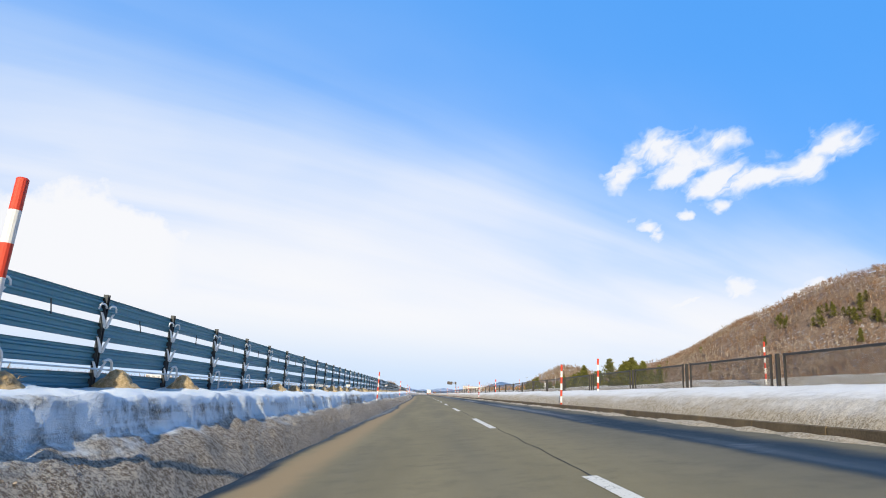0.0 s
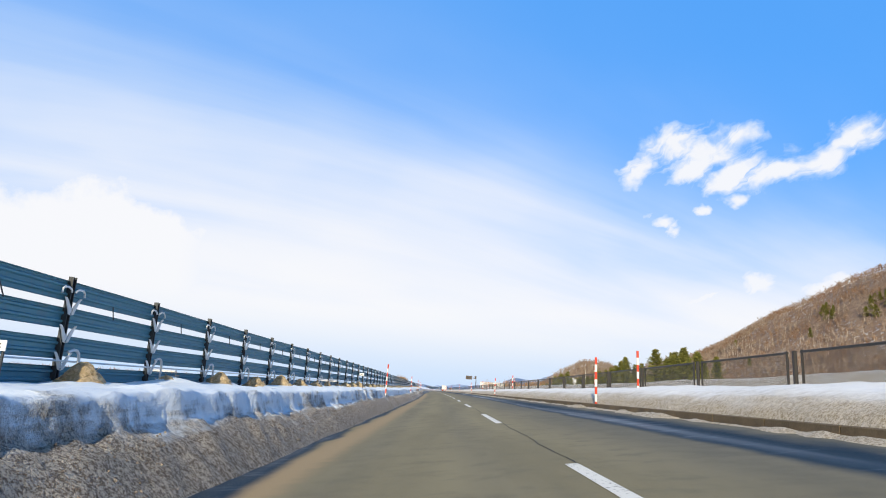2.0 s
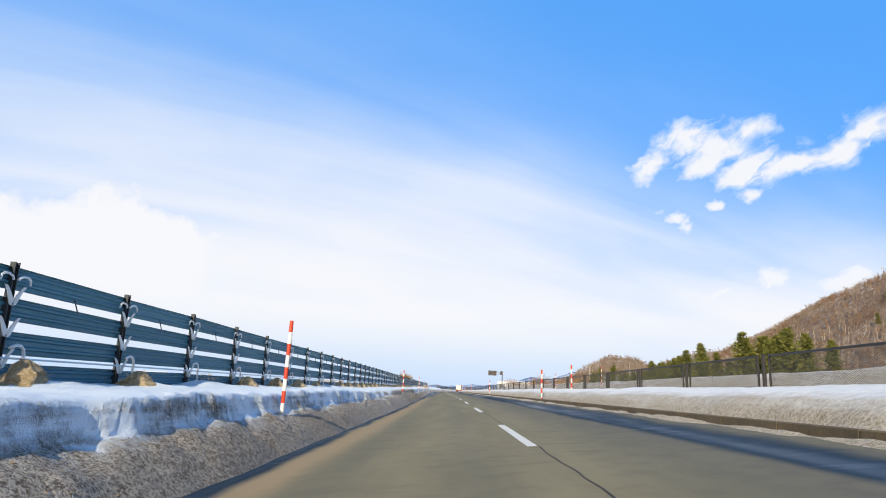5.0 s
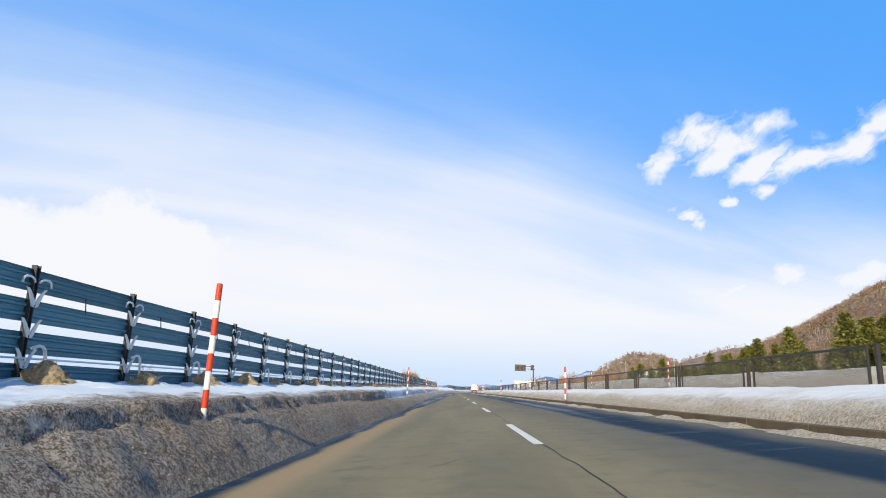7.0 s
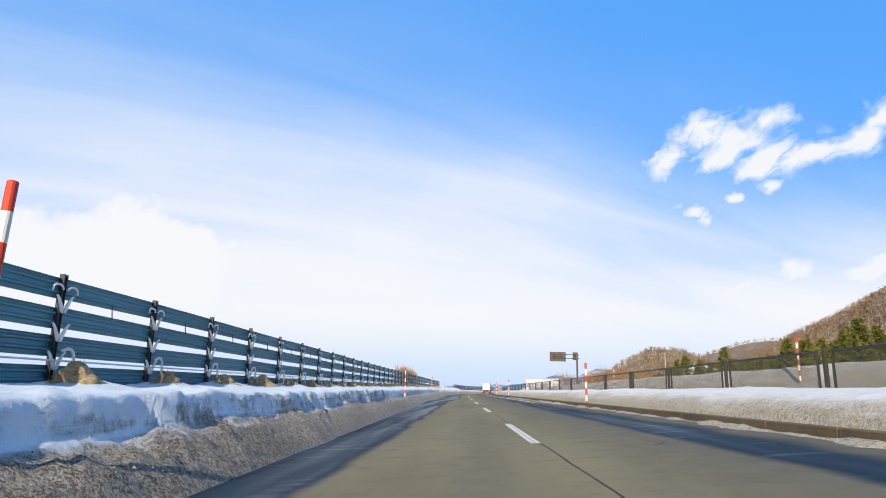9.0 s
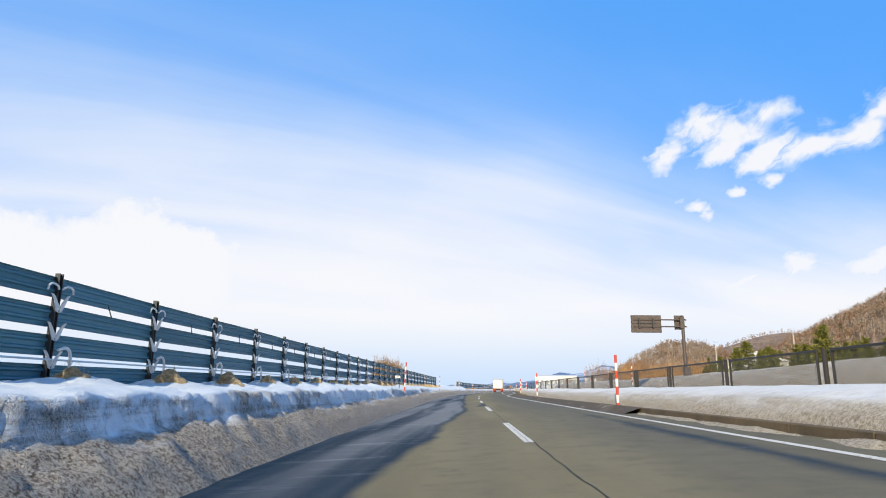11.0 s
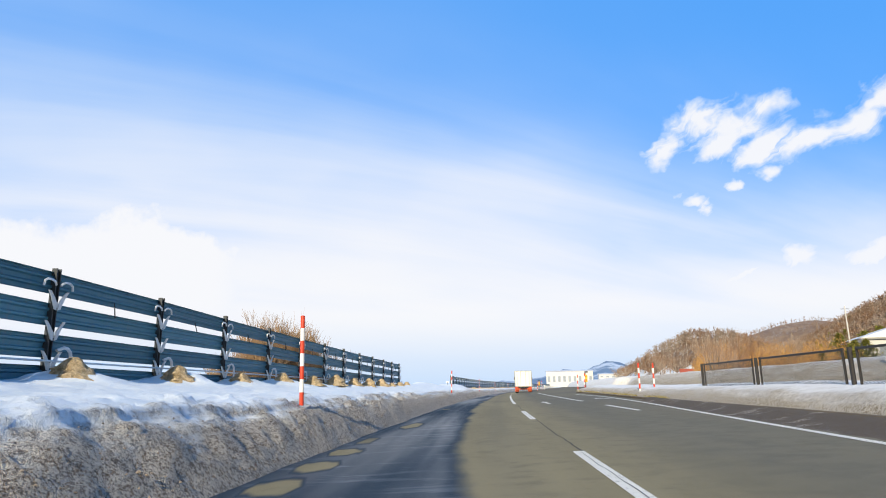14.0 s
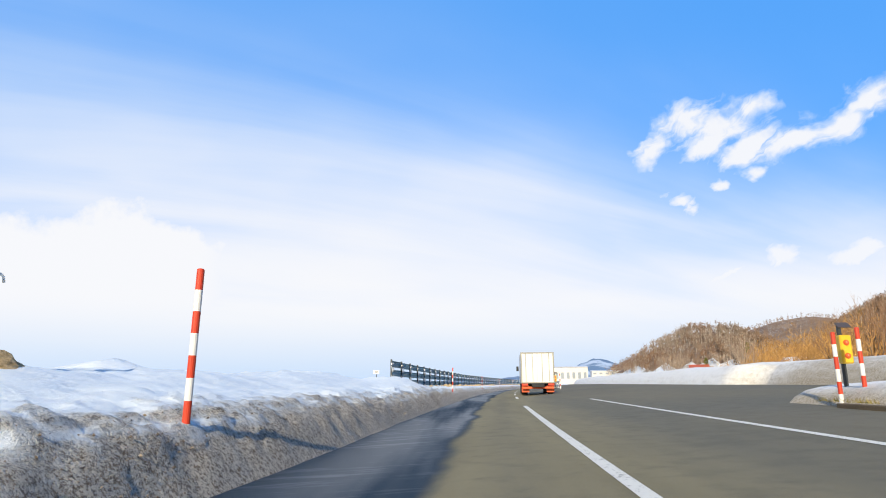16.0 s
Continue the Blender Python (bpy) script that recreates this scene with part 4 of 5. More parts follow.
def post_meshes():
    """Post, clip brackets, hook pipes, arched guard pipe and straw-covered footing, once each."""
    made = {}
    bm = box(bmesh.new(), (0.10, 0.02, 2.9), (0.055, 0.05, 2.15))
    box(bm, (0.10, 0.02, 2.9), (0.055, -0.05, 2.15))
    box(bm, (0.012, 0.1, 2.9), (0.055, 0, 2.15))
    made["post"] = (bm, DARK_POST)
    bm = bmesh.new()
    for side in (-1, 1):
        # a tapering plate folded away from the post, its lip turned out
        face = [(0.012, -0.20), (0.06, -0.18), (0.135, 0.04), (0.20, 0.15), (0.15, 0.145), (0.115, 0.10), (0.035, -0.03)]
        front = [bm.verts.new((0.15 + 0.28 * side * y, side * y, z)) for y, z in face]
        back = [bm.verts.new((0.132 + 0.28 * side * y, side * y, z)) for y, z in face]
        bm.faces.new(front)
        bm.faces.new(back[::-1])
        for k in range(len(face)):
            q = (k + 1) % len(face)
            bm.faces.new((front[k], back[k], back[q], front[q]))
    box(bm, (0.03, 0.05, 0.10), (0.125, 0, -0.10), 0.006)
    bmesh.ops.recalc_face_normals(bm, faces=bm.faces)
    made["clip"] = (bm, ZINC)
    bm = bmesh.new()
    tube(bm, [(0.12, 0.06, 3.29), (0.13, 0.10, 3.34), (0.13, 0.18, 3.37), (0.13, 0.30, 3.37), (0.13, 0.37, 3.33), (0.13, 0.39, 3.24)], 0.022, 6)
    made["hook"] = (bm, ZINC)
    bm = bmesh.new()
    tube(bm, [(0.24, 0.40, 1.3), (0.24, 0.40, 2.00), (0.24, 0.36, 2.11), (0.24, 0.28, 2.17), (0.24, 0.18, 2.18), (0.20, 0.05, 2.13)], 0.030, 8)
    made["guard_pipe"] = (bm, ZINC)
    bm = bmesh.new()
    rings = []
    for k in range(11):
        u = k / 10
        ring = []
        for q in range(24):
            a = 2 * math.pi * q / 24
            ca, sa = math.cos(a), math.sin(a)
            r = 0.54 * (1 - u) ** 0.9 + 0.06
            r *= 1 + 0.42 * noise.noise(Vector((ca * 1.6, sa * 1.6, u * 2.6))) + 0.28 * noise.noise(Vector((ca * 5, sa * 5, u * 7))) + 0.20 * noise.noise(Vector((ca * 13, sa * 13, u * 17)))
            lift = 0.05 * noise.noise(Vector((ca * 6, sa * 6, u * 11 + 4)))
            ring.append(bm.verts.new((0.7 + r * ca, r * sa - 0.2, 1.42 + 0.64 * u ** 1.05 + lift)))
        rings.append(ring)
    for a, b in zip(rings, rings[1:]):
        for q in range(24):
            bm.faces.new((a[q], a[(q + 1) % 24], b[(q + 1) % 24], b[q]))
    bm.faces.new(rings[-1])
    bm.faces.new(rings[0][::-1])
    made["footing"] = (bm, STRAW)
    out = {}
    for key, (bm, mat) in made.items():
        me = bpy.data.meshes.new(key)
        bm.to_mesh(me)
        bm.free()
        me.materials.append(mat)
        if key == "footing":
            me.shade_smooth()
        out[key] = me
    return out


POST = post_meshes()
SLAT = slat_mesh(BAY - 0.10)
ROD = bpy.data.meshes.new("stay_rod")
rod = tube(bmesh.new(), [(0, 0, -0.16), (0, 0, 0.16)], 0.014, 6)
rod.to_mesh(ROD)
rod.free()
ROD.materials.append(DARK_POST)
SLAT_Z = (3.32, 2.77, 2.22, 1.66)


def snow_fence(stations, lat, near, base, label):
    """Posts and slats between two stations; slats inside near are pieces of their own, the rest one part."""
    fence = tagged(new("snow_fence"), label, "snow fence", "snow fences along the road")
    bits, bit_faces = [], []
    local = np.array([v.co[:] for v in SLAT.vertices])
    polys = [tuple(p.vertices) for p in SLAT.polygons]
    rail = bmesh.new()
    rng = random.Random(4)
    for i, s in enumerate(stations):
        low = float(base(s)) - 0.052
        m = road_pose(s, lat, low) @ Matrix.Diagonal((TALL, TALL, TALL, 1))
        for key, me in POST.items():
            grow = rng.uniform(0.75, 1.0) * float(np.interp(s, [110, 150, 320, 340], [1.0, 0.86, 0.86, 0.98]))
            extra = Matrix()
            if key == "footing":
                if rng.random() < 0.08 and s < 330:
                    continue
                extra = Matrix.Translation((0.7, -0.2, 1.3 + float(np.interp(s, [110, 150, 320, 342], [0.0, 0.08, 0.08, 0.22])))) @ Euler((0, 0, rng.uniform(0, 6))).to_matrix().to_4x4() @ Matrix.Diagonal((grow, grow * 1.05, grow * rng.uniform(0.75, 0.95), 1)) @ Matrix.Translation((-0.7, 0.2, -1.3))
            elif key == "guard_pipe" and rng.random() < 0.1:
                continue
            if key == "clip":
                for z in (3.04, 2.50, 1.97):
                    share(key, me, fence, m @ Matrix.Translation((0, 0, z)))
            elif key == "hook":
                share(key, me, fence, m)
                share(key, me, fence, m @ Matrix.Diagonal((1, -1, 1, 1)))
            else:
                share(key, me, fence, m @ extra)
        if i + 1 < len(stations):
            for z in SLAT_Z:
                j = [rng.gauss(0, 0.012) for _ in range(2)]
                after, deep = stations[i + 1], float(base(stations[i + 1])) - 0.052
                pm, long = span_pose(on_road(s, lat, z * TALL + low + j[0]), on_road(after, lat, z * TALL + deep + j[1]))
                pm = pm @ Matrix.Diagonal((TALL, long / BAY, TALL, 1))
                # x of the slat points to the road
                if near[0] <= s <= near[1]:
                    share("slat", SLAT, fence, pm)
                else:
                    k = len(bits) * len(local)
                    w = np.array(pm)
                    bits.append(local @ w[:3, :3].T + w[:3, 3])
                    bit_faces += [tuple(k + a for a in p) for p in polys]
            mid_s, lean_s = (s + after) / 2 + rng.uniform(-0.25, 0.25), rng.uniform(0.03, 0.12)
            if near[0] < 366 < near[1] + 1:
                foot, head = (Vector(on_road(v, lat + 0.075, z * TALL + low).tolist()) for v, z in ((mid_s + lean_s, 2.92), (mid_s - lean_s, 3.20)))
                share("stay_rod", ROD, fence, Matrix.Translation((foot + head) / 2) @ (head - foot).to_track_quat("Z", "Y").to_matrix().to_4x4())
            a, b = on_road(s, lat + 0.2, 1.93 * TALL + low), on_road(after, lat + 0.2, 1.93 * TALL + deep)
            tube(rail, [a, b], 0.022, 6)
    part("guide_rail", rail, ZINC, fence, "galvanised pipe rail")
    if bits:
        tagged(mesh_object("far_slats", np.concatenate(bits), bit_faces, STEEL, fence), kind="stuff")
    return fence


snow_fence(FENCE_AT, FENCE_LAT, (84, 366), lambda s: np.interp(s, [300, 340, 366], [0, -0.12, -0.2]), "slate-blue slatted steel snow fence standing in the snow bank")
snow_fence(397.0 + BAY * np.arange(66), -8.2, (396, 470), lambda s: -0.62, "far slate-blue slatted snow fence along the curve")


# ---- snow poles ----
def snow_pole(m, bands=8, size=0.26, radius=0.045, label="red and white banded snow pole in the bank", group="snow poles"):
    pole = thing("snow_pole", m, label, "snow pole", group)
    for k in range(bands):
        top = bands * size - k * size
        bm = tube(bmesh.new(), [(0, 0, top - size), (0, 0, top - 0.012 * (k == 0)), *([(0, 0, top)] if k == 0 else [])],
                  [radius, radius] + ([radius * 0.75] if k == 0 else []), 14)
        part("red_band" if k % 2 == 0 else "white_band", bm, RED if k % 2 == 0 else WHITE, pole)
    return pole


POLE = None
LEFT_POLES = [(3.9, 2.78, 1.2), (44.0, 2.63, 1.0), (84.1, 2.72, 1.2), (124, 2.7, 0.6), (163.6, 2.73, 0.5), (203.9, 2.84, 1.0), (244.2, 2.7, -0.5), (285.1, 2.80, 2.3),
              (324.5, 2.64, -1.2), (363.3, 2.56, 1.2), (404.5, 2.5, 0.5), (444.5, 2.4, 0), (484.5, 2.4, 0), (524.5, 2.4, 0)]
for s, top, side in LEFT_POLES:
    m = road_pose(s, -4.77 if s > 360 else -5.0, top - 8 * 0.26, 0, side)
    POLE = snow_pole(m) if POLE is None else (copy_thing(POLE, m))
for s in (25.8, 66.1, 106.6, 146.0, 185.6, 225.6, 265.4, 289.6, 316.6):
    copy_thing(POLE, road_pose(s, 4.30 + float(widen(s) + median(s)), 1.76 - 8 * 0.26, 0, -0.4))
for s in (26.9, 67.2, 107.5, 146.8):
    copy_thing(POLE, road_pose(s, 5.85, 1.95 - 8 * 0.26, 0, -0.5))
for s in (30.0, 111.0, 176.5, 203.2, 229.8, 266, 307.2, 337):
    copy_thing(POLE, road_pose(s, 15.0, 2.87 - 8 * 0.26))
for s, lat, top in ((344.9, 6.3, 1.72), (344.8, 7.0, 1.66), (370.2, 6.08, 1.56), (370.5, 6.75, 1.64)):
    copy_thing(POLE, road_pose(s, lat, top - 8 * 0.26))


# ---- chain-link fence on the median ----
def median_fence():
    fence = tagged(new("median_fence"), "low brown steel fence of chain-link panels on the median bank", "fence")
    stations = spread([-6.8, 23.9, 36.3, 41.4, 68.4, 73.4, 100.2, 105.2, 156.0, 161.0, 192.4, 197.7, 267.4, 272.0, 291.4, 295.9, 336.0], 5.05)
    post_me = bpy.data.meshes.new("post")
    bm2 = box(bmesh.new(), (0.07, 0.075, 1.3), (0, 0, -0.21), 0.006)
    bm2.to_mesh(post_me)
    post_me.materials.append(BROWN_STEEL)
    bm2.free()
    bar = bpy.data.meshes.new("rail")
    bmb = box(bmesh.new(), (0.05, 4.54, 0.05), (0, 0, 0), 0.005)
    bmb.to_mesh(bar)
    bar.materials.append(BROWN_STEEL)
    bmb.free()
    net = bpy.data.meshes.new("mesh_panel")
    net.from_pydata([(0, -2.24, -0.45), (0, 2.24, -0.45), (0, 2.24, 0.38), (0, -2.24, 0.38)], [], [(0, 1, 2, 3)])
    net.materials.append(LINK)
    for s, after in zip(stations, stations[1:]):
        off = 6.4 + 0.2 * float(widen(s))
        a, b = on_road(s, off, 0.89), on_road(after, 6.4 + 0.2 * float(widen(after)), 0.89)
        m, long = span_pose(a, b)
        m = m @ Matrix.Diagonal((1, long / 5.05, 1, 1))
        for y in (-2.24, 2.24):
            share("post", post_me, fence, m @ Matrix.Translation((0, y, 0)) @ Matrix.Diagonal((0.65, 0.55, 1.0, 1)))
        share("rail", bar, fence, m @ Matrix.Translation((0, 0, 0.40)))
        share("mesh_panel", net, fence, m)
        share("post", post_me, fence, m @ Matrix.Translation((0, 2.525, 0)) @ Matrix.Diagonal((1.1, 1.05, 1.0, 1)))


median_fence()
kerb()


# ---- truck ----
def truck(m):
    t = thing("box_truck", m, "white box truck with an orange-lit rear bumper on the carriageway", "truck")
    bm = box(bmesh.new(), (2.42, 7.2, 2.24), (0, 3.6, 1.95), 0.03)
    part("cargo_box", bm, VAN_WHITE, t, "cream-white cargo box")
    for x in (-0.595, 0.595):
        part("door", box(bmesh.new(), (1.15, 0.04, 2.1), (x, -0.018, 1.95), 0.01), VAN_WHITE, t)
    bm = bmesh.new()
    for x in (-1.17, 1.17):
        box(bm, (0.09, 0.07, 2.24), (x, -0.03, 1.95), 0.01)
    for z in (0.87, 3.03):
        box(bm, (2.25, 0.07, 0.08), (0, -0.03, z), 0.01)
    part("door_frame", bm, VAN_SEAM, t)
    for x in (-0.85, -0.35, 0.35, 0.85):
        bm = tube(bmesh.new(), [(x, -0.05, 0.95), (x, -0.05, 3.0)], 0.018, 8)
        part("lock_bar", bm, VAN_SEAM, t)
    part("chassis", box(bmesh.new(), (0.9, 9.2, 0.22), (0, 4.2, 0.68), 0.02), BLACK, t)
    part("bumper", box(bmesh.new(), (2.3, 0.12, 0.16), (0, 0.02, 0.52), 0.02), ORANGE, t)
    for x in (-0.95, 0.95):
        part("tail_light", box(bmesh.new(), (0.46, 0.08, 0.16), (x, -0.02, 0.74), 0.02), RED, t)
        part("mudguard", box(bmesh.new(), (0.55, 0.03, 0.45), (x * 0.95, 0.35, 0.42), 0.005), ORANGE, t)
        for y in (1.6, 6.9):
            bm = bmesh.new()
            bmesh.ops.create_cone(bm, cap_ends=True, segments=20, radius1=0.46, radius2=0.46, depth=0.42,
                                  matrix=Matrix.Translation((x, y, 0.46)) @ Euler((0, math.pi / 2, 0)).to_matrix().to_4x4())
            part("wheel", bm, BLACK, t)
    part("number_plate", box(bmesh.new(), (0.36, 0.02, 0.18), (0.05, -0.06, 0.66), 0.004), WHITE, t)
    part("cab", box(bmesh.new(), (2.25, 1.7, 2.1), (0, 8.2, 1.55), 0.12), VAN_WHITE, t)
    for x in (-1.32, 1.32):
        part("mirror", box(bmesh.new(), (0.2, 0.08, 0.4), (x, 9.1, 2.1), 0.02), BLACK, t)


truck(road_pose(403, 1.62))


# ---- message sign, small signs, island marker ----
def message_sign(m):
    t = thing("message_sign", m, "dark variable-message sign on a cantilever post", "road sign")
    part("post", tube(bmesh.new(), [(0, 0, -1.5), (0, 0, 6.1)], [0.16, 0.12], 16), SIGN_BACK, t)
    bm = bmesh.new()
    for z in (5.2, 5.75):
        tube(bm, [(0.32, 0, z), (-3.9, 0, z)], 0.055, 10)
    box(bm, (0.35, 0.3, 0.9), (-0.05, 0, 5.5), 0.02)
    part("arm", bm, SIGN_BACK, t)
    panel = part("panel", box(bmesh.new(), (2.4, 0.16, 1.4), (-2.87, 0.12, 5.42), 0.02), SIGN_BACK, t)
    for z in (4.92, 5.27, 5.62, 5.97):
        part("panel_board", box(bmesh.new(), (2.36, 0.03, 0.30), (-2.87, 0.035, z - 0.03), 0.008), SIGN_BACK, panel)
    for x in (-3.45, -2.35):
        part("strut", box(bmesh.new(), (0.11, 0.14, 0.78), (x, -0.05, 5.46), 0.01), DARK_POST, panel)
    part("stiffener", box(bmesh.new(), (1.5, 0.08, 0.07), (-2.9, -0.03, 5.46), 0.01), DARK_POST, panel)
    part("side_panel", box(bmesh.new(), (0.62, 0.06, 1.15), (-0.28, 0.2, 5.55), 0.01), SIGN_BACK, t, "narrow dark plate on the post")
    part("cabinet", box(bmesh.new(), (0.5, 0.35, 0.8), (0, -0.28, 1.6), 0.02), SIGN_BACK, t)


message_sign(road_pose(295.2, 16.35, 0.1))


def post_sign(m, tall, wide, high, label, offset=0.0):
    t = thing("post_sign", m, label, "sign")
    part("post", tube(bmesh.new(), [(0, 0, -0.6), (0, 0, tall)], 0.022, 8), DARK_POST, t)
    plate = part("plate", box(bmesh.new(), (wide, 0.02, high), (offset, -0.045, tall - high / 2), 0.004), WHITE, t)
    bm = bmesh.new()
    for k in range(2):
        box(bm, (wide * 0.55, 0.006, high * 0.12), (offset, -0.058, tall - high * (0.35 + 0.3 * k)))
    part("lettering_bar", bm, BLACK, plate)


post_sign(road_pose(88.2, -7.0, 1.2), 1.15, 0.32, 0.16, "small white distance plate on a thin post", -0.1)
post_sign(road_pose(52.6, -8.0, 1.2), 0.85, 0.32, 0.16, "small white distance plate on a thin post", -0.1)
post_sign(road_pose(286.5, -5.5, 1.0), 1.0, 0.32, 0.16, "small white distance plate on a thin post", -0.1)
post_sign(road_pose(391.0, -7.9, 1.0), 1.25, 0.32, 0.2, "small white plate on a post in the heaped snow")


def island_marker(m):
    t = thing("island_marker", m, "yellow island warning lamp on a post in the snow", "warning marker")
    part("post", tube(bmesh.new(), [(0, 0, -0.4), (0, 0, 1.6)], 0.05, 10), DARK_POST, t)
    body = part("housing", box(bmesh.new(), (0.26, 0.2, 0.66), (0.05, -0.05, 1.05), 0.03), YELLOW, t)
    for z in (0.9, 1.2):
        bm = bmesh.new()
        bmesh.ops.create_uvsphere(bm, u_segments=14, v_segments=8, radius=0.07, matrix=Matrix.Translation((0.05, -0.14, z)))
        part("lamp", bm, ORANGE, body)
    part("solar_panel", box(bmesh.new(), (0.3, 0.22, 0.025), (0.1, 0, 1.62), 0.005, Euler((0.6, 0, 0)).to_matrix().to_4x4()), SIGN_BACK, t)


island_marker(road_pose(371.6, 6.95, 0.15))
island_marker(road_pose(424.0, 4.2, 0.1))
for ds, lat in ((423, 3.9), (423.5, 4.7)):
    copy_thing(POLE, road_pose(ds, lat, 1.6 - 8 * 0.26))


def guard_rail():
    t = tagged(new("guard_rail"), "white steel guard rail round the far curve", "guard rail")
    bm = bmesh.new()
    s = np.arange(432, 560, 4.0)
    for a, b in zip(s, s[1:]):
        m, long = span_pose(on_road(a, 5.2, 0.72), on_road(b, 5.2, 0.72))
        box(bm, (0.06, long, 0.28), (0, 0, 0), 0, m)
    part("beam", bm, WHITE, t)
    post = bpy.data.meshes.new("post")
    bm = tube(bmesh.new(), [(0, 0, -0.2), (0, 0, 0.85)], 0.06, 8)
    bm.to_mesh(post)
    bm.free()
    post.materials.append(WHITE)
    for a in s:
        share("post", post, t, road_pose(a, 5.28))


guard_rail()


# ---- trees ----
class Sticks:
    """Gathers thin three-sided tapering sticks and small blades into one mesh."""

    def __init__(self):
        self.v, self.f = [], []

    def stick(self, a, b, r0, r1):
        a, b = Vector(a), Vector(b)
        d = (b - a).normalized()
        x = d.cross(Vector((0, 0, 1)) if abs(d.z) < 0.9 else Vector((1, 0, 0))).normalized()
        y = d.cross(x)
        k = len(self.v)
        for p, r in ((a, r0), (b, r1)):
            for q in (0, 2.094, 4.189):
                self.v.append(p + (x * math.cos(q) + y * math.sin(q)) * r)
        self.f += [(k, k + 1, k + 4, k + 3), (k + 1, k + 2, k + 5, k + 4), (k + 2, k, k + 3, k + 5)]

    def blade(self, a, b, w, rng):
        a, b = Vector(a), Vector(b)
        side = Vector((rng.uniform(-1, 1), rng.uniform(-1, 1), rng.uniform(-0.4, 0.4))) * w
        k = len(self.v)
        self.v += [a - side * 0.5, a + side * 0.5, b]
        self.f.append((k, k + 1, k + 2))

    def object(self, name, material, parent=None, label="", category="", kind=""):
        ob = mesh_object(name, self.v, self.f, material, parent)
        return tagged(ob, label, category, kind=kind)


def grow(st, rng, a, d, length, r, depth, spread=0.5, kids=3, up=0.15):
    """A limb that forks."""
    b = a + d * length
    st.stick(a, b, r, r * 0.62)
    if depth == 0:
        return
    for k in range(kids):
        t = rng.uniform(0.45, 1.0)
        e = (d + Vector((rng.gauss(0, spread), rng.gauss(0, spread), rng.gauss(up, spread * 0.5)))).normalized()
        grow(st, rng, a + d * length * t, e, length * rng.uniform(0.5, 0.8), r * 0.6, depth - 1, spread, kids, up)


def willow_clump(m, seed, tall, stems):
    rng = random.Random(seed)
    t = thing("bare_tree", m, "leafless tan willow with many upright twigs behind the fence", "tree", "bare trees behind the fence")
    trunk, crown = Sticks(), Sticks()
    for k in range(stems + 3):
        a = Vector((rng.gauss(0, 0.35), rng.gauss(0, 0.35), -0.5))
        lean = Vector((rng.gauss(0, 0.17), rng.gauss(0, 0.17), 1)).normalized()
        r = rng.uniform(0.035, 0.07)
        h = tall * rng.uniform(0.38, 0.5)
        trunk.stick(a, a + lean * h, r, r * 0.6)
        for q in range(10):
            start = a + lean * h * rng.uniform(0.35, 1.0)
            e = (lean + Vector((rng.gauss(0, 0.30), rng.gauss(0, 0.30), 0.1))).normalized()
            grow(crown, rng, start, e, tall * rng.uniform(0.15, 0.22), 0.036, 3, 0.34, 3, 0.30)
    trunk.object("trunk", BARK, t)
    crown.object("crown", BUSH_TWIG, t)


for k, (s, lat, tall, stems) in enumerate(((355, -17.2, 7.8, 12), (357.5, -18.5, 8.6, 13), (359.6, -16.8, 8.4, 12), (362, -18.0, 8.6, 14), (364.5, -17.0, 7.6, 11), (367.0, -17.6, 4.8, 8), (351.5, -18.5, 5.6, 9))):
    p = on_road(s, lat, 0)
    willow_clump(Matrix.Translation((p[0], p[1], -1.2 + 0.2 * (k % 2))), 30 + k, tall * 1.1, stems)


def floor_at(x, y):
    return float(ground_height(np.array(x, float), np.array(y, float)))


def hillside_woods():
    """Leafless woods on the slopes: thousands of thin trees as one mass, some with pale stems."""
    rng = random.Random(8)
    st, pale = Sticks(), Sticks()
    placed = 0
    while placed < 13500:
        pick = rng.random()
        if pick < 0.26:
            x, y = rng.uniform(130, 400), rng.uniform(740, 1060)
        elif pick < 0.84:
            x, y = rng.uniform(190, 520), rng.uniform(330, 960)
        else:
            x, y = rng.uniform(300, 800), rng.uniform(900, 1600)
        h = float(hills(np.array(x), np.array(y)))
        if h < 11:
            continue
        placed += 1
        z = floor_at(x, y)
        knoll = pick < 0.26
        tall = rng.uniform(9, 15) if knoll else rng.uniform(7, 12)
        base = Vector((x, y, z - 0.5))
        top = base + Vector((rng.gauss(0, 0.6), rng.gauss(0, 0.6), tall * 0.6))
        if rng.random() < (0.8 if h < 66 else 0.14):
            pale.stick(base, top, 0.16, 0.07)
        else:
            st.stick(base, top, 0.13, 0.05)
        for q in range(26 if knoll else 19):
            a = base.lerp(top, rng.uniform(0.35, 1.12)) + Vector((rng.gauss(0, 0.7), rng.gauss(0, 0.7), 0))
            e = Vector((rng.gauss(0, 1), rng.gauss(0, 1), rng.uniform(-0.1, 1.4))).normalized()
            st.blade(a, a + e * tall * rng.uniform(0.14, 0.30), rng.uniform(0.35, 0.95), rng)
    st.object("hillside_trees", TWIG, None, "bare brown woods covering the hillside", "trees", "stuff")
    pale.object("hillside_stems", BIRCH, None, "pale stems of the bare hillside woods", "trees", "stuff")


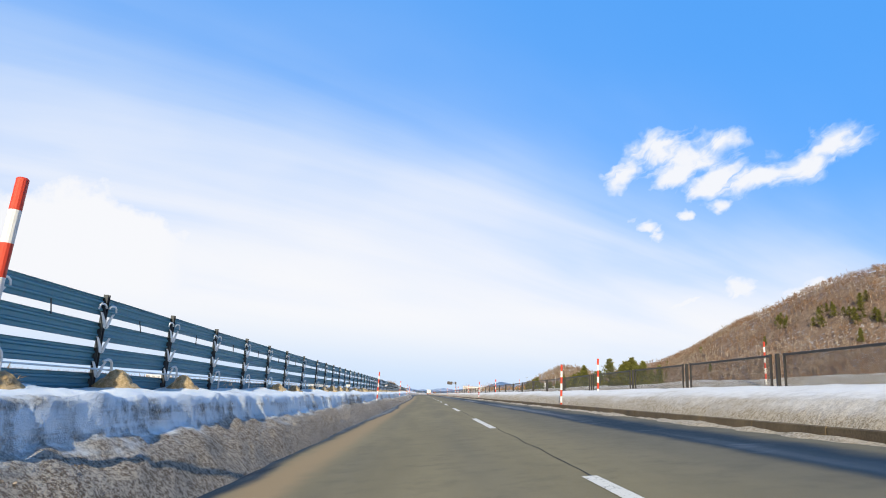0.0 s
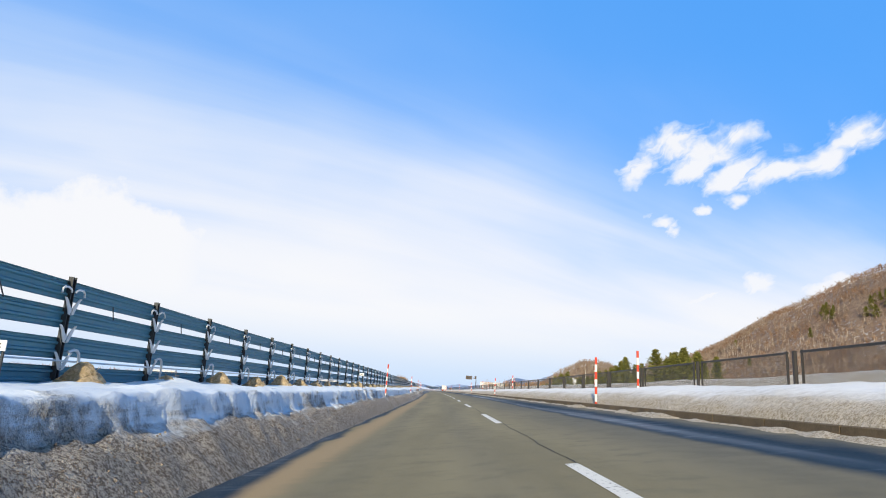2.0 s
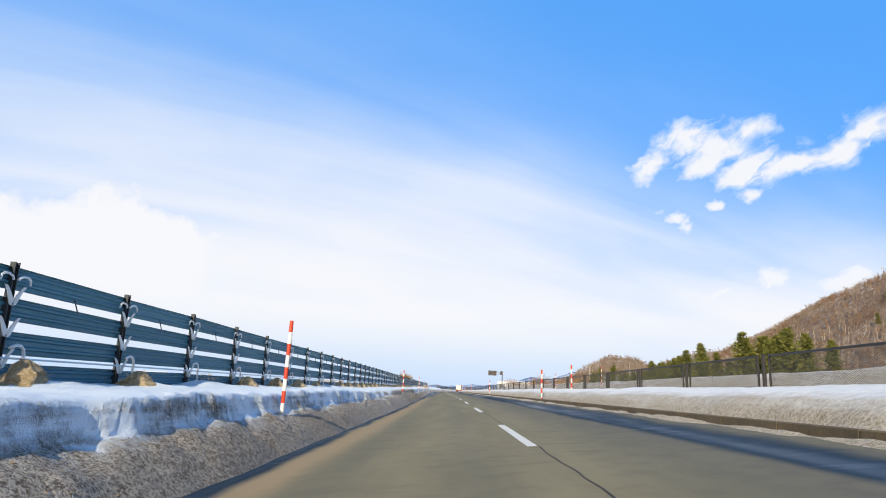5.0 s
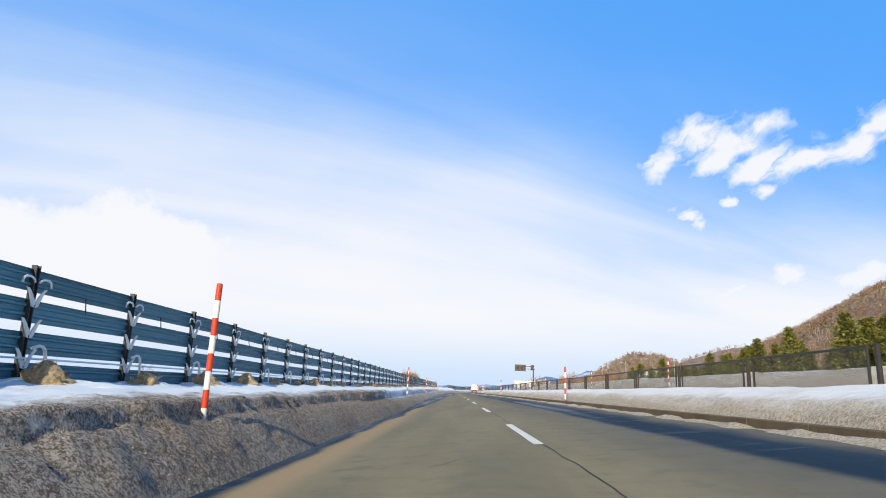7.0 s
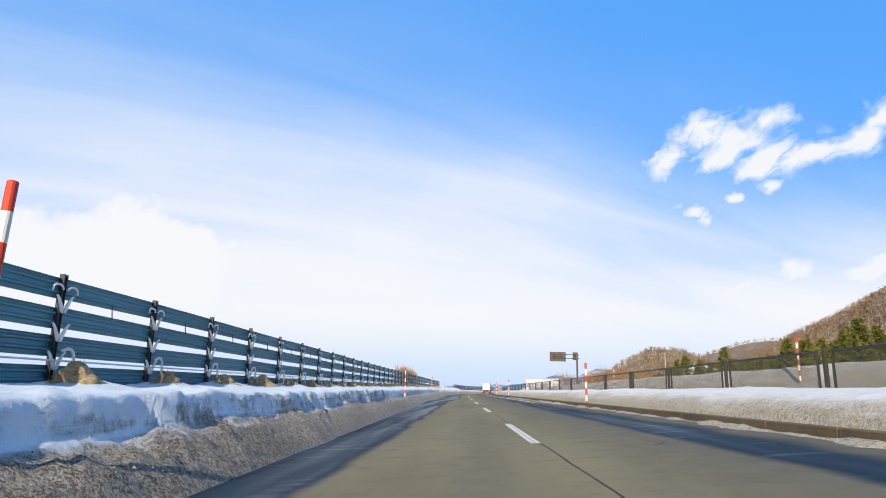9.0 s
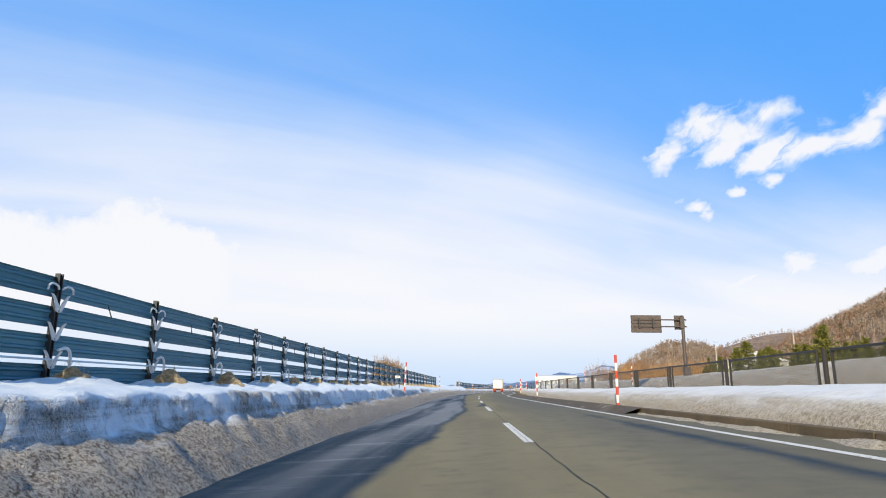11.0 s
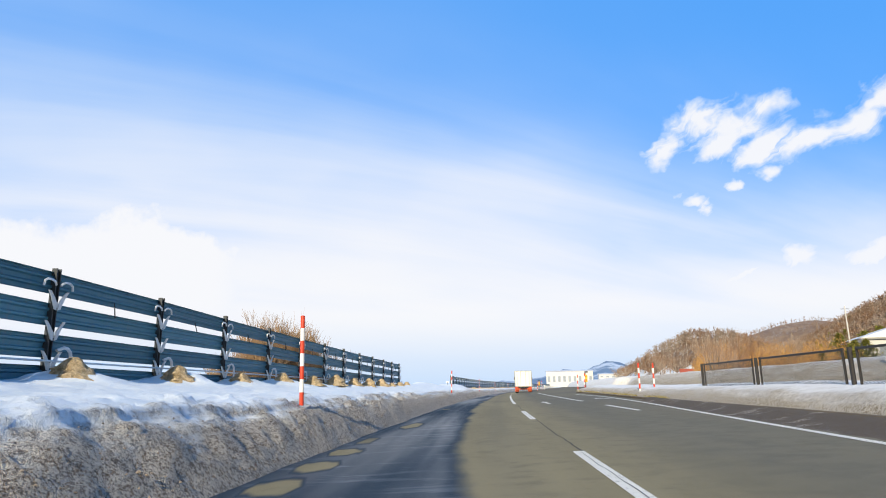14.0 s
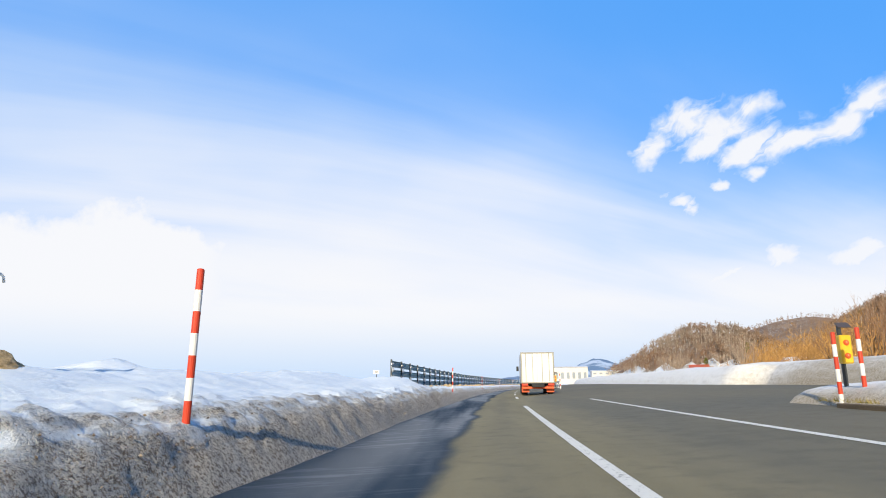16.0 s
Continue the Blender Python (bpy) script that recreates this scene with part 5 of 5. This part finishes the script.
def golden_brush():
    """Fuzzy golden thicket beside the side road, and lower scrub on the slopes."""
    rng = random.Random(9)
    st = Sticks()
    for k in range(900):
        near = k < 330
        if near:
            y = rng.uniform(424, 500)
            x = rng.uniform(35, 62) + (y - 424) * 0.3
            tall = rng.uniform(7.0, 11.5)
        else:
            y = rng.uniform(480, 800)
            x = rng.gauss(85 + (y - 480) * 0.25, 26)
            tall = rng.uniform(2.5, 6.5)
        if x < float(np.interp(y, ROAD_Y, ROAD_X)) + 30:
            continue
        z = floor_at(x, y)
        z = max(z, -0.6)
        for q in range(620 if near else 120):
            dx, dy = rng.gauss(0, 1.2), rng.gauss(0, 1.2)
            dome = math.exp(-(dx * dx + dy * dy) / 5)
            a = Vector((x + dx, y + dy, z + rng.uniform(-0.05, 0.88) * tall * dome))
            e = Vector((rng.gauss(0, 0.75) + dx * 0.2, rng.gauss(0, 0.75) + dy * 0.2, 1)).normalized()
            st.blade(a, a + e * (0.25 + tall * rng.uniform(0.02, 0.07)), rng.uniform(0.05, 0.13), rng)
    st.object("golden_brush", GOLD, None, "tall golden-brown willow brush beside the side road", "brush", "stuff")


def conifer(m, seed, tall, wide, twin=None):
    if twin is not None:
        return copy_thing(twin, m)
    rng = random.Random(seed)
    t = thing("conifer", m, "yellowish-green conifer on the slope", "tree", "conifers beside the road")
    trunk, crown = Sticks(), Sticks()
    trunk.stick((0, 0, -1), (0, 0, tall * 0.9), 0.22, 0.05)
    layers = 15
    for k in range(layers):
        u = k / (layers - 1)
        z = tall * (0.10 + 0.88 * u)
        reach = wide * (1 - u) ** 0.75 * rng.uniform(0.75, 1.15) + 0.25
        for q in range(11):
            ang = rng.uniform(0, 2 * math.pi)
            out = Vector((math.cos(ang), math.sin(ang), rng.uniform(-0.15, 0.35)))
            r = reach * rng.uniform(0.6, 1.1)
            trunk.stick((0, 0, z), Vector((0, 0, z)) + out * r * 0.9, 0.035, 0.01)
            for w in range(17):
                a = Vector((0, 0, z)) + out * r * rng.uniform(0.25, 1.0) + Vector((rng.gauss(0, 0.2), rng.gauss(0, 0.2), rng.gauss(0, 0.15)))
                e = (out + Vector((rng.gauss(0, 0.7), rng.gauss(0, 0.7), rng.gauss(0.15, 0.5)))).normalized()
                crown.blade(a, a + e * rng.uniform(0.35, 0.75), 0.42, rng)
    trunk.object("trunk", BARK, t)
    crown.object("crown", NEEDLE, t)
    return t


hillside_woods()
golden_brush()
kinds = [conifer(Matrix.Translation((400 + 10 * k, -80, 0)), 50 + k, 10, w) for k, w in enumerate((3.6, 4.4, 3.0))]
rng = random.Random(5)
spots = [(67.5, 420), (72, 424), (77, 427), (62, 428), (64.5, 431), (60, 424), (66.5, 434), (69.5, 436), (58, 430)]
for k in range(84):
    y = rng.uniform(290, 470)
    spots.append((rng.gauss(88 + abs(y - 380) * 0.12, 11), y))
for k in range(16):
    spots.append((rng.uniform(150, 330), rng.uniform(560, 900)))
for k in range(26):
    y = rng.uniform(470, 620)
    spots.append((rng.gauss(365 - abs(y - 520) * 0.3, 12), y))
for k, (x, y) in enumerate(spots):
    size = rng.uniform(0.8, 1.2) * float(np.interp(y, [290, 400], [1.55, 1.0])) if k > 8 else (1.15, 1.3, 1.0, 0.75, 0.8, 0.65, 0.75, 0.8, 0.65)[k]
    m = Matrix.Translation((x, y, floor_at(x, y) - 0.3)) @ Euler((0, 0, rng.uniform(0, 6))).to_matrix().to_4x4()
    if k < 3:
        kinds[k].matrix_world = m @ Matrix.Diagonal((size, size, size, 1))
        continue
    copy_thing(kinds[k % 3], m @ Matrix.Diagonal((1, 1, 1, 1))).scale = (size, size, size)


def far_treeline():
    """Low bare trees and hedges far across the fields."""
    rng = random.Random(12)
    st = Sticks()
    for k in range(900):
        a = rng.uniform(-1.25, 0.12)
        d = rng.uniform(520, 1300)
        x, y = math.sin(a) * d - 20, math.cos(a) * d + 100
        if y < 150 or x > -60 - (y - 500) * 0.02:
            continue
        z = floor_at(x, y)
        tall = rng.uniform(3, 8)
        for q in range(12):
            p = Vector((x + rng.gauss(0, 2.5), y + rng.gauss(0, 2), z))
            e = Vector((rng.gauss(0, 0.5), rng.gauss(0, 0.5), 1)).normalized()
            st.blade(p, p + e * tall * rng.uniform(0.5, 1.0), 0.9, rng)
    st.object("far_trees", TWIG, None, "low bare trees far across the snowy fields", "trees", "stuff")


far_treeline()


def tall_shrub(x, y, z, seed, tall):
    rng = random.Random(seed)
    t = thing("bare_shrub", Matrix.Translation((x, y, z)), "leafless grey-brown shrub on top of the far bank", "tree", "shrubs on the far bank")
    trunk, crown = Sticks(), Sticks()
    for k in range(7):
        a = Vector((rng.gauss(0, 0.4), rng.gauss(0, 0.4), -0.6))
        lean = Vector((rng.gauss(0, 0.2), rng.gauss(0, 0.2), 1)).normalized()
        trunk.stick(a, a + lean * tall * 0.5, 0.06, 0.035)
        for q in range(5):
            e = (lean + Vector((rng.gauss(0, 0.3), rng.gauss(0, 0.3), 0.1))).normalized()
            grow(crown, rng, a + lean * tall * rng.uniform(0.25, 0.5), e, tall * 0.22, 0.03, 2, 0.3, 3, 0.15)
    trunk.object("trunk", BARK, t)
    crown.object("crown", TWIG, t)


for k, (x, y, tall) in enumerate(((42, 428, 13.0), (45, 430, 12.5), (40, 431, 11.0), (31, 436, 9.0), (54, 436, 13.0), (58, 440, 12.5), (25, 442, 6.0), (25.1, 392.5, 8.8), (28.0, 396.0, 8.0), (31.5, 402.0, 7.4))):
    tall_shrub(x, y, 0.4, 70 + k, tall)


def utility_pole(x, y, tall):
    t = thing("utility_pole", Matrix.Translation((x, y, floor_at(x, y))), "grey concrete utility pole beside the house", "utility pole", "utility poles")
    part("shaft", tube(bmesh.new(), [(0, 0, -0.5), (0, 0, tall)], [0.17, 0.10], 10), WALL, t)
    part("crossarm", box(bmesh.new(), (1.6, 0.1, 0.1), (0, 0, tall - 0.6), 0.01), SIGN_BACK, t)


utility_pole(70.6, 443, 15.0)
utility_pole(88, 430, 15.0)


# ---- houses and far buildings ----
def house(x, y, turn, wide, deep, wall_h, roof_h, wall_mat, roof_mat, label, z=None, windows=3, gate=False, glass=PALE_PANE):
    z = floor_at(x, y) if z is None else z
    t = thing("house", Matrix.Translation((x, y, z)) @ Euler((0, 0, turn)).to_matrix().to_4x4(), label, "house")
    part("wall", box(bmesh.new(), (wide, deep, wall_h + 2), (0, 0, wall_h / 2 - 1)), wall_mat, t)
    bm = bmesh.new()
    w, d = wide / 2 + 0.5, deep / 2 + 0.5
    pts = [(-w, -d, wall_h), (w, -d, wall_h), (w, d, wall_h), (-w, d, wall_h), (-w, 0, wall_h + roof_h), (w, 0, wall_h + roof_h)]
    vs = [bm.verts.new(p) for p in pts]
    for f in ((0, 1, 5, 4), (2, 3, 4, 5), (1, 2, 5), (3, 0, 4), (3, 2, 1, 0)):
        bm.faces.new([vs[i] for i in f])
    part("roof", bm, roof_mat, t)
    if gate:
        for y in (-3.6, 3.2):
            part("roller_door", box(bmesh.new(), (0.12, 4.4, 3.6), (wide / 2 + 0.04, y, 2.6), 0.02), PALE_PANE, t, "pale grey roller door")
        part("fascia", box(bmesh.new(), (0.2, deep + 1, 0.3), (wide / 2 + 0.5, 0, wall_h - 0.12)), VAN_SEAM, t)
    for k in range(windows):
        px = -wide / 2 + wide * (k + 0.5) / windows
        win = part("window", box(bmesh.new(), (wide / windows * 0.5, 0.12, wall_h * 0.3), (px, -deep / 2 - 0.03, wall_h * 0.6), 0.02), glass, t)
        part("sill", box(bmesh.new(), (wide / windows * 0.58, 0.2, 0.1), (px, -deep / 2 - 0.08, wall_h * 0.43)), wall_mat, win)


house(86.0, 453.5, -0.3 - math.pi / 2, 22, 17, 6.0, 3.0, WALL, ROOF, "grey gabled building with a snowy roof behind the conifers", z=4.0, windows=4, gate=True)
house(118, 690, -0.3, 9, 7, 4, 2.4, WALL, RED_ROOF, "small house with a red roof under the knoll")
house(58, 474, -0.2, 5.0, 4.0, 2.6, 0.9, TIMBER, ROOF, "small tan timber shed at the edge of the brush", z=2.0, windows=1)
house(150, 760, 0.2, 10, 8, 5, 2.5, WALL, ROOF, "pale house on the wooded slope")
house(71, 850, -0.1, 38, 16, 15.5, 1.0, WALL, ROOF, "long white building far down the road", windows=9)
house(140, 1010, -0.1, 30, 16, 6, 1.0, WALL, ROOF, "white shed far down the road", windows=5)
house(-150, 900, 0.3, 26, 12, 7, 2, WALL, ROOF, "pale farm building across the fields", windows=5)
house(-330, 800, 0.2, 30, 12, 6, 2, WALL, ROOF, "long pale farm shed across the fields", windows=5)


def mountains():
    """Snow-streaked ridge on the horizon; the blue of distance haze is painted into its colour."""
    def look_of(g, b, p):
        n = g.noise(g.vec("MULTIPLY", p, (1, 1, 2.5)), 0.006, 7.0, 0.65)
        # hazed rock and hazed snow: both tones carry the blue of the air
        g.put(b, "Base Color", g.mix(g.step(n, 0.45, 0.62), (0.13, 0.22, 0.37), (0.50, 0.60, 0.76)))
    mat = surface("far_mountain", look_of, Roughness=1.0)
    a = np.radians(np.linspace(-6, 26, 120))
    rows = np.linspace(0, 1, 10)
    A, U = np.meshgrid(a, rows, indexing="ij")
    d = 3900 + U * 700
    crest = 45 + 75 * np.exp(-((np.degrees(A) - 10.5) / 2.2) ** 2) + 45 * np.exp(-((np.degrees(A) - 7.0) / 1.5) ** 2) + 70 * np.exp(-((np.degrees(A) - 15) / 3) ** 2)
    crest = 1.22 * crest * np.clip((np.degrees(A) + 6) / 10, 0.15, 1) + waves(np.degrees(A) * 1.0, U * 0, 1.2, 5, 4) * 22
    z = -5 + crest * np.sin(U * math.pi / 2) + waves(np.degrees(A), U * 3, 2.0, 7, 3) * 8 * U
    n, k = A.shape
    idx = np.arange(n * k).reshape(n, k)
    faces = np.stack([idx[:-1, :-1], idx[1:, :-1], idx[1:, 1:], idx[:-1, 1:]], -1).reshape(-1, 4)
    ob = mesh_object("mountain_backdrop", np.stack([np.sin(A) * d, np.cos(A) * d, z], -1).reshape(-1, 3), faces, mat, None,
                     "snow-streaked mountains on the horizon, haze blue put into their colour", True)
    tagged(ob, category="mountains", kind="structure")


mountains()


# ---- small things on the ground ----
def kerb_grass():
    """Dry tufts in the crack over the kerb."""
    rng = random.Random(21)
    st = Sticks()
    for k in range(900):
        s = rng.uniform(300, 371)
        if waves(np.array(s), np.array(0.0), 0.3, 51) < -0.1:
            continue
        base = Vector(on_road(s, 4.33 + float(widen(s) + median(s)) + rng.gauss(0, 0.03), 0.10).tolist())
        for q in range(5):
            p = base + Vector((rng.gauss(0, 0.05), rng.gauss(0, 0.08), 0))
            st.blade(p, p + Vector((-abs(rng.gauss(0.06, 0.05)), rng.gauss(0, 0.05), rng.uniform(0.03, 0.13))), 0.02, rng)
    st.object("dry_grass", DRY_GRASS, None, "dry yellow grass tufts along the kerb", "grass", "stuff")


def straw_wisps():
    """Loose stalks sticking out of the straw mounds at the fence posts."""
    rng = random.Random(22)
    st = Sticks()
    for s in FENCE_AT:
        low = float(np.interp(s, [300, 340, 366], [0, -0.12, -0.2]))
        for q in range(70):
            a, u = rng.uniform(0, 6.28), rng.uniform(0.05, 0.9)
            r = 0.5 * (1 - u) + 0.05
            p = Vector(on_road(s - 0.2 + r * math.sin(a), FENCE_LAT + 0.72 + r * math.cos(a), 1.26 + 0.62 * u + low + float(np.interp(s, [110, 150, 320, 342], [0.0, 0.08, 0.08, 0.22]))).tolist())
            st.blade(p, p + Vector((rng.gauss(0.04, 0.08), rng.gauss(0, 0.1), rng.uniform(-0.02, 0.14))), 0.03, rng)
    st.object("straw_wisps", STRAW, None, "loose straw stalks on the mounds under the fence posts", "straw", "stuff")


kerb_grass()
straw_wisps()


def snow_clods():
    """Gritty crumbs of ice thrown up by the plough on the lower bank."""
    rng = random.Random(23)
    n = 17000
    s = np.array([rng.uniform(-6, 400) for _ in range(n)])
    l = np.array([-4.25 - abs(rng.gauss(0, 0.4)) for _ in range(n)])
    keep = l > -5.05
    s, l = s[keep], l[keep]
    p = on_road(s, l, left_bank(s, l))
    v, f = [], []
    for c in p:
        r = 0.008 + 0.014 * rng.random() ** 3
        k = len(v)
        for d in ((1, 0, 0), (0, 1, 0), (-1, 0, 0), (0, -1, 0), (0, 0, 1), (0, 0, -0.6)):
            q = r * rng.uniform(0.6, 1.3)
            v.append((c[0] + d[0] * q + rng.gauss(0, r * 0.2), c[1] + d[1] * q + rng.gauss(0, r * 0.2), c[2] + d[2] * q))
        f += [(k + a, k + (a + 1) % 4, k + 4) for a in range(4)] + [(k + (a + 1) % 4, k + a, k + 5) for a in range(4)]
    tagged(mesh_object("snow_clods", v, f, CLOD, None), "gritty crumbs of dirty ice on the roadside bank", "snow", kind="stuff")


snow_clods()
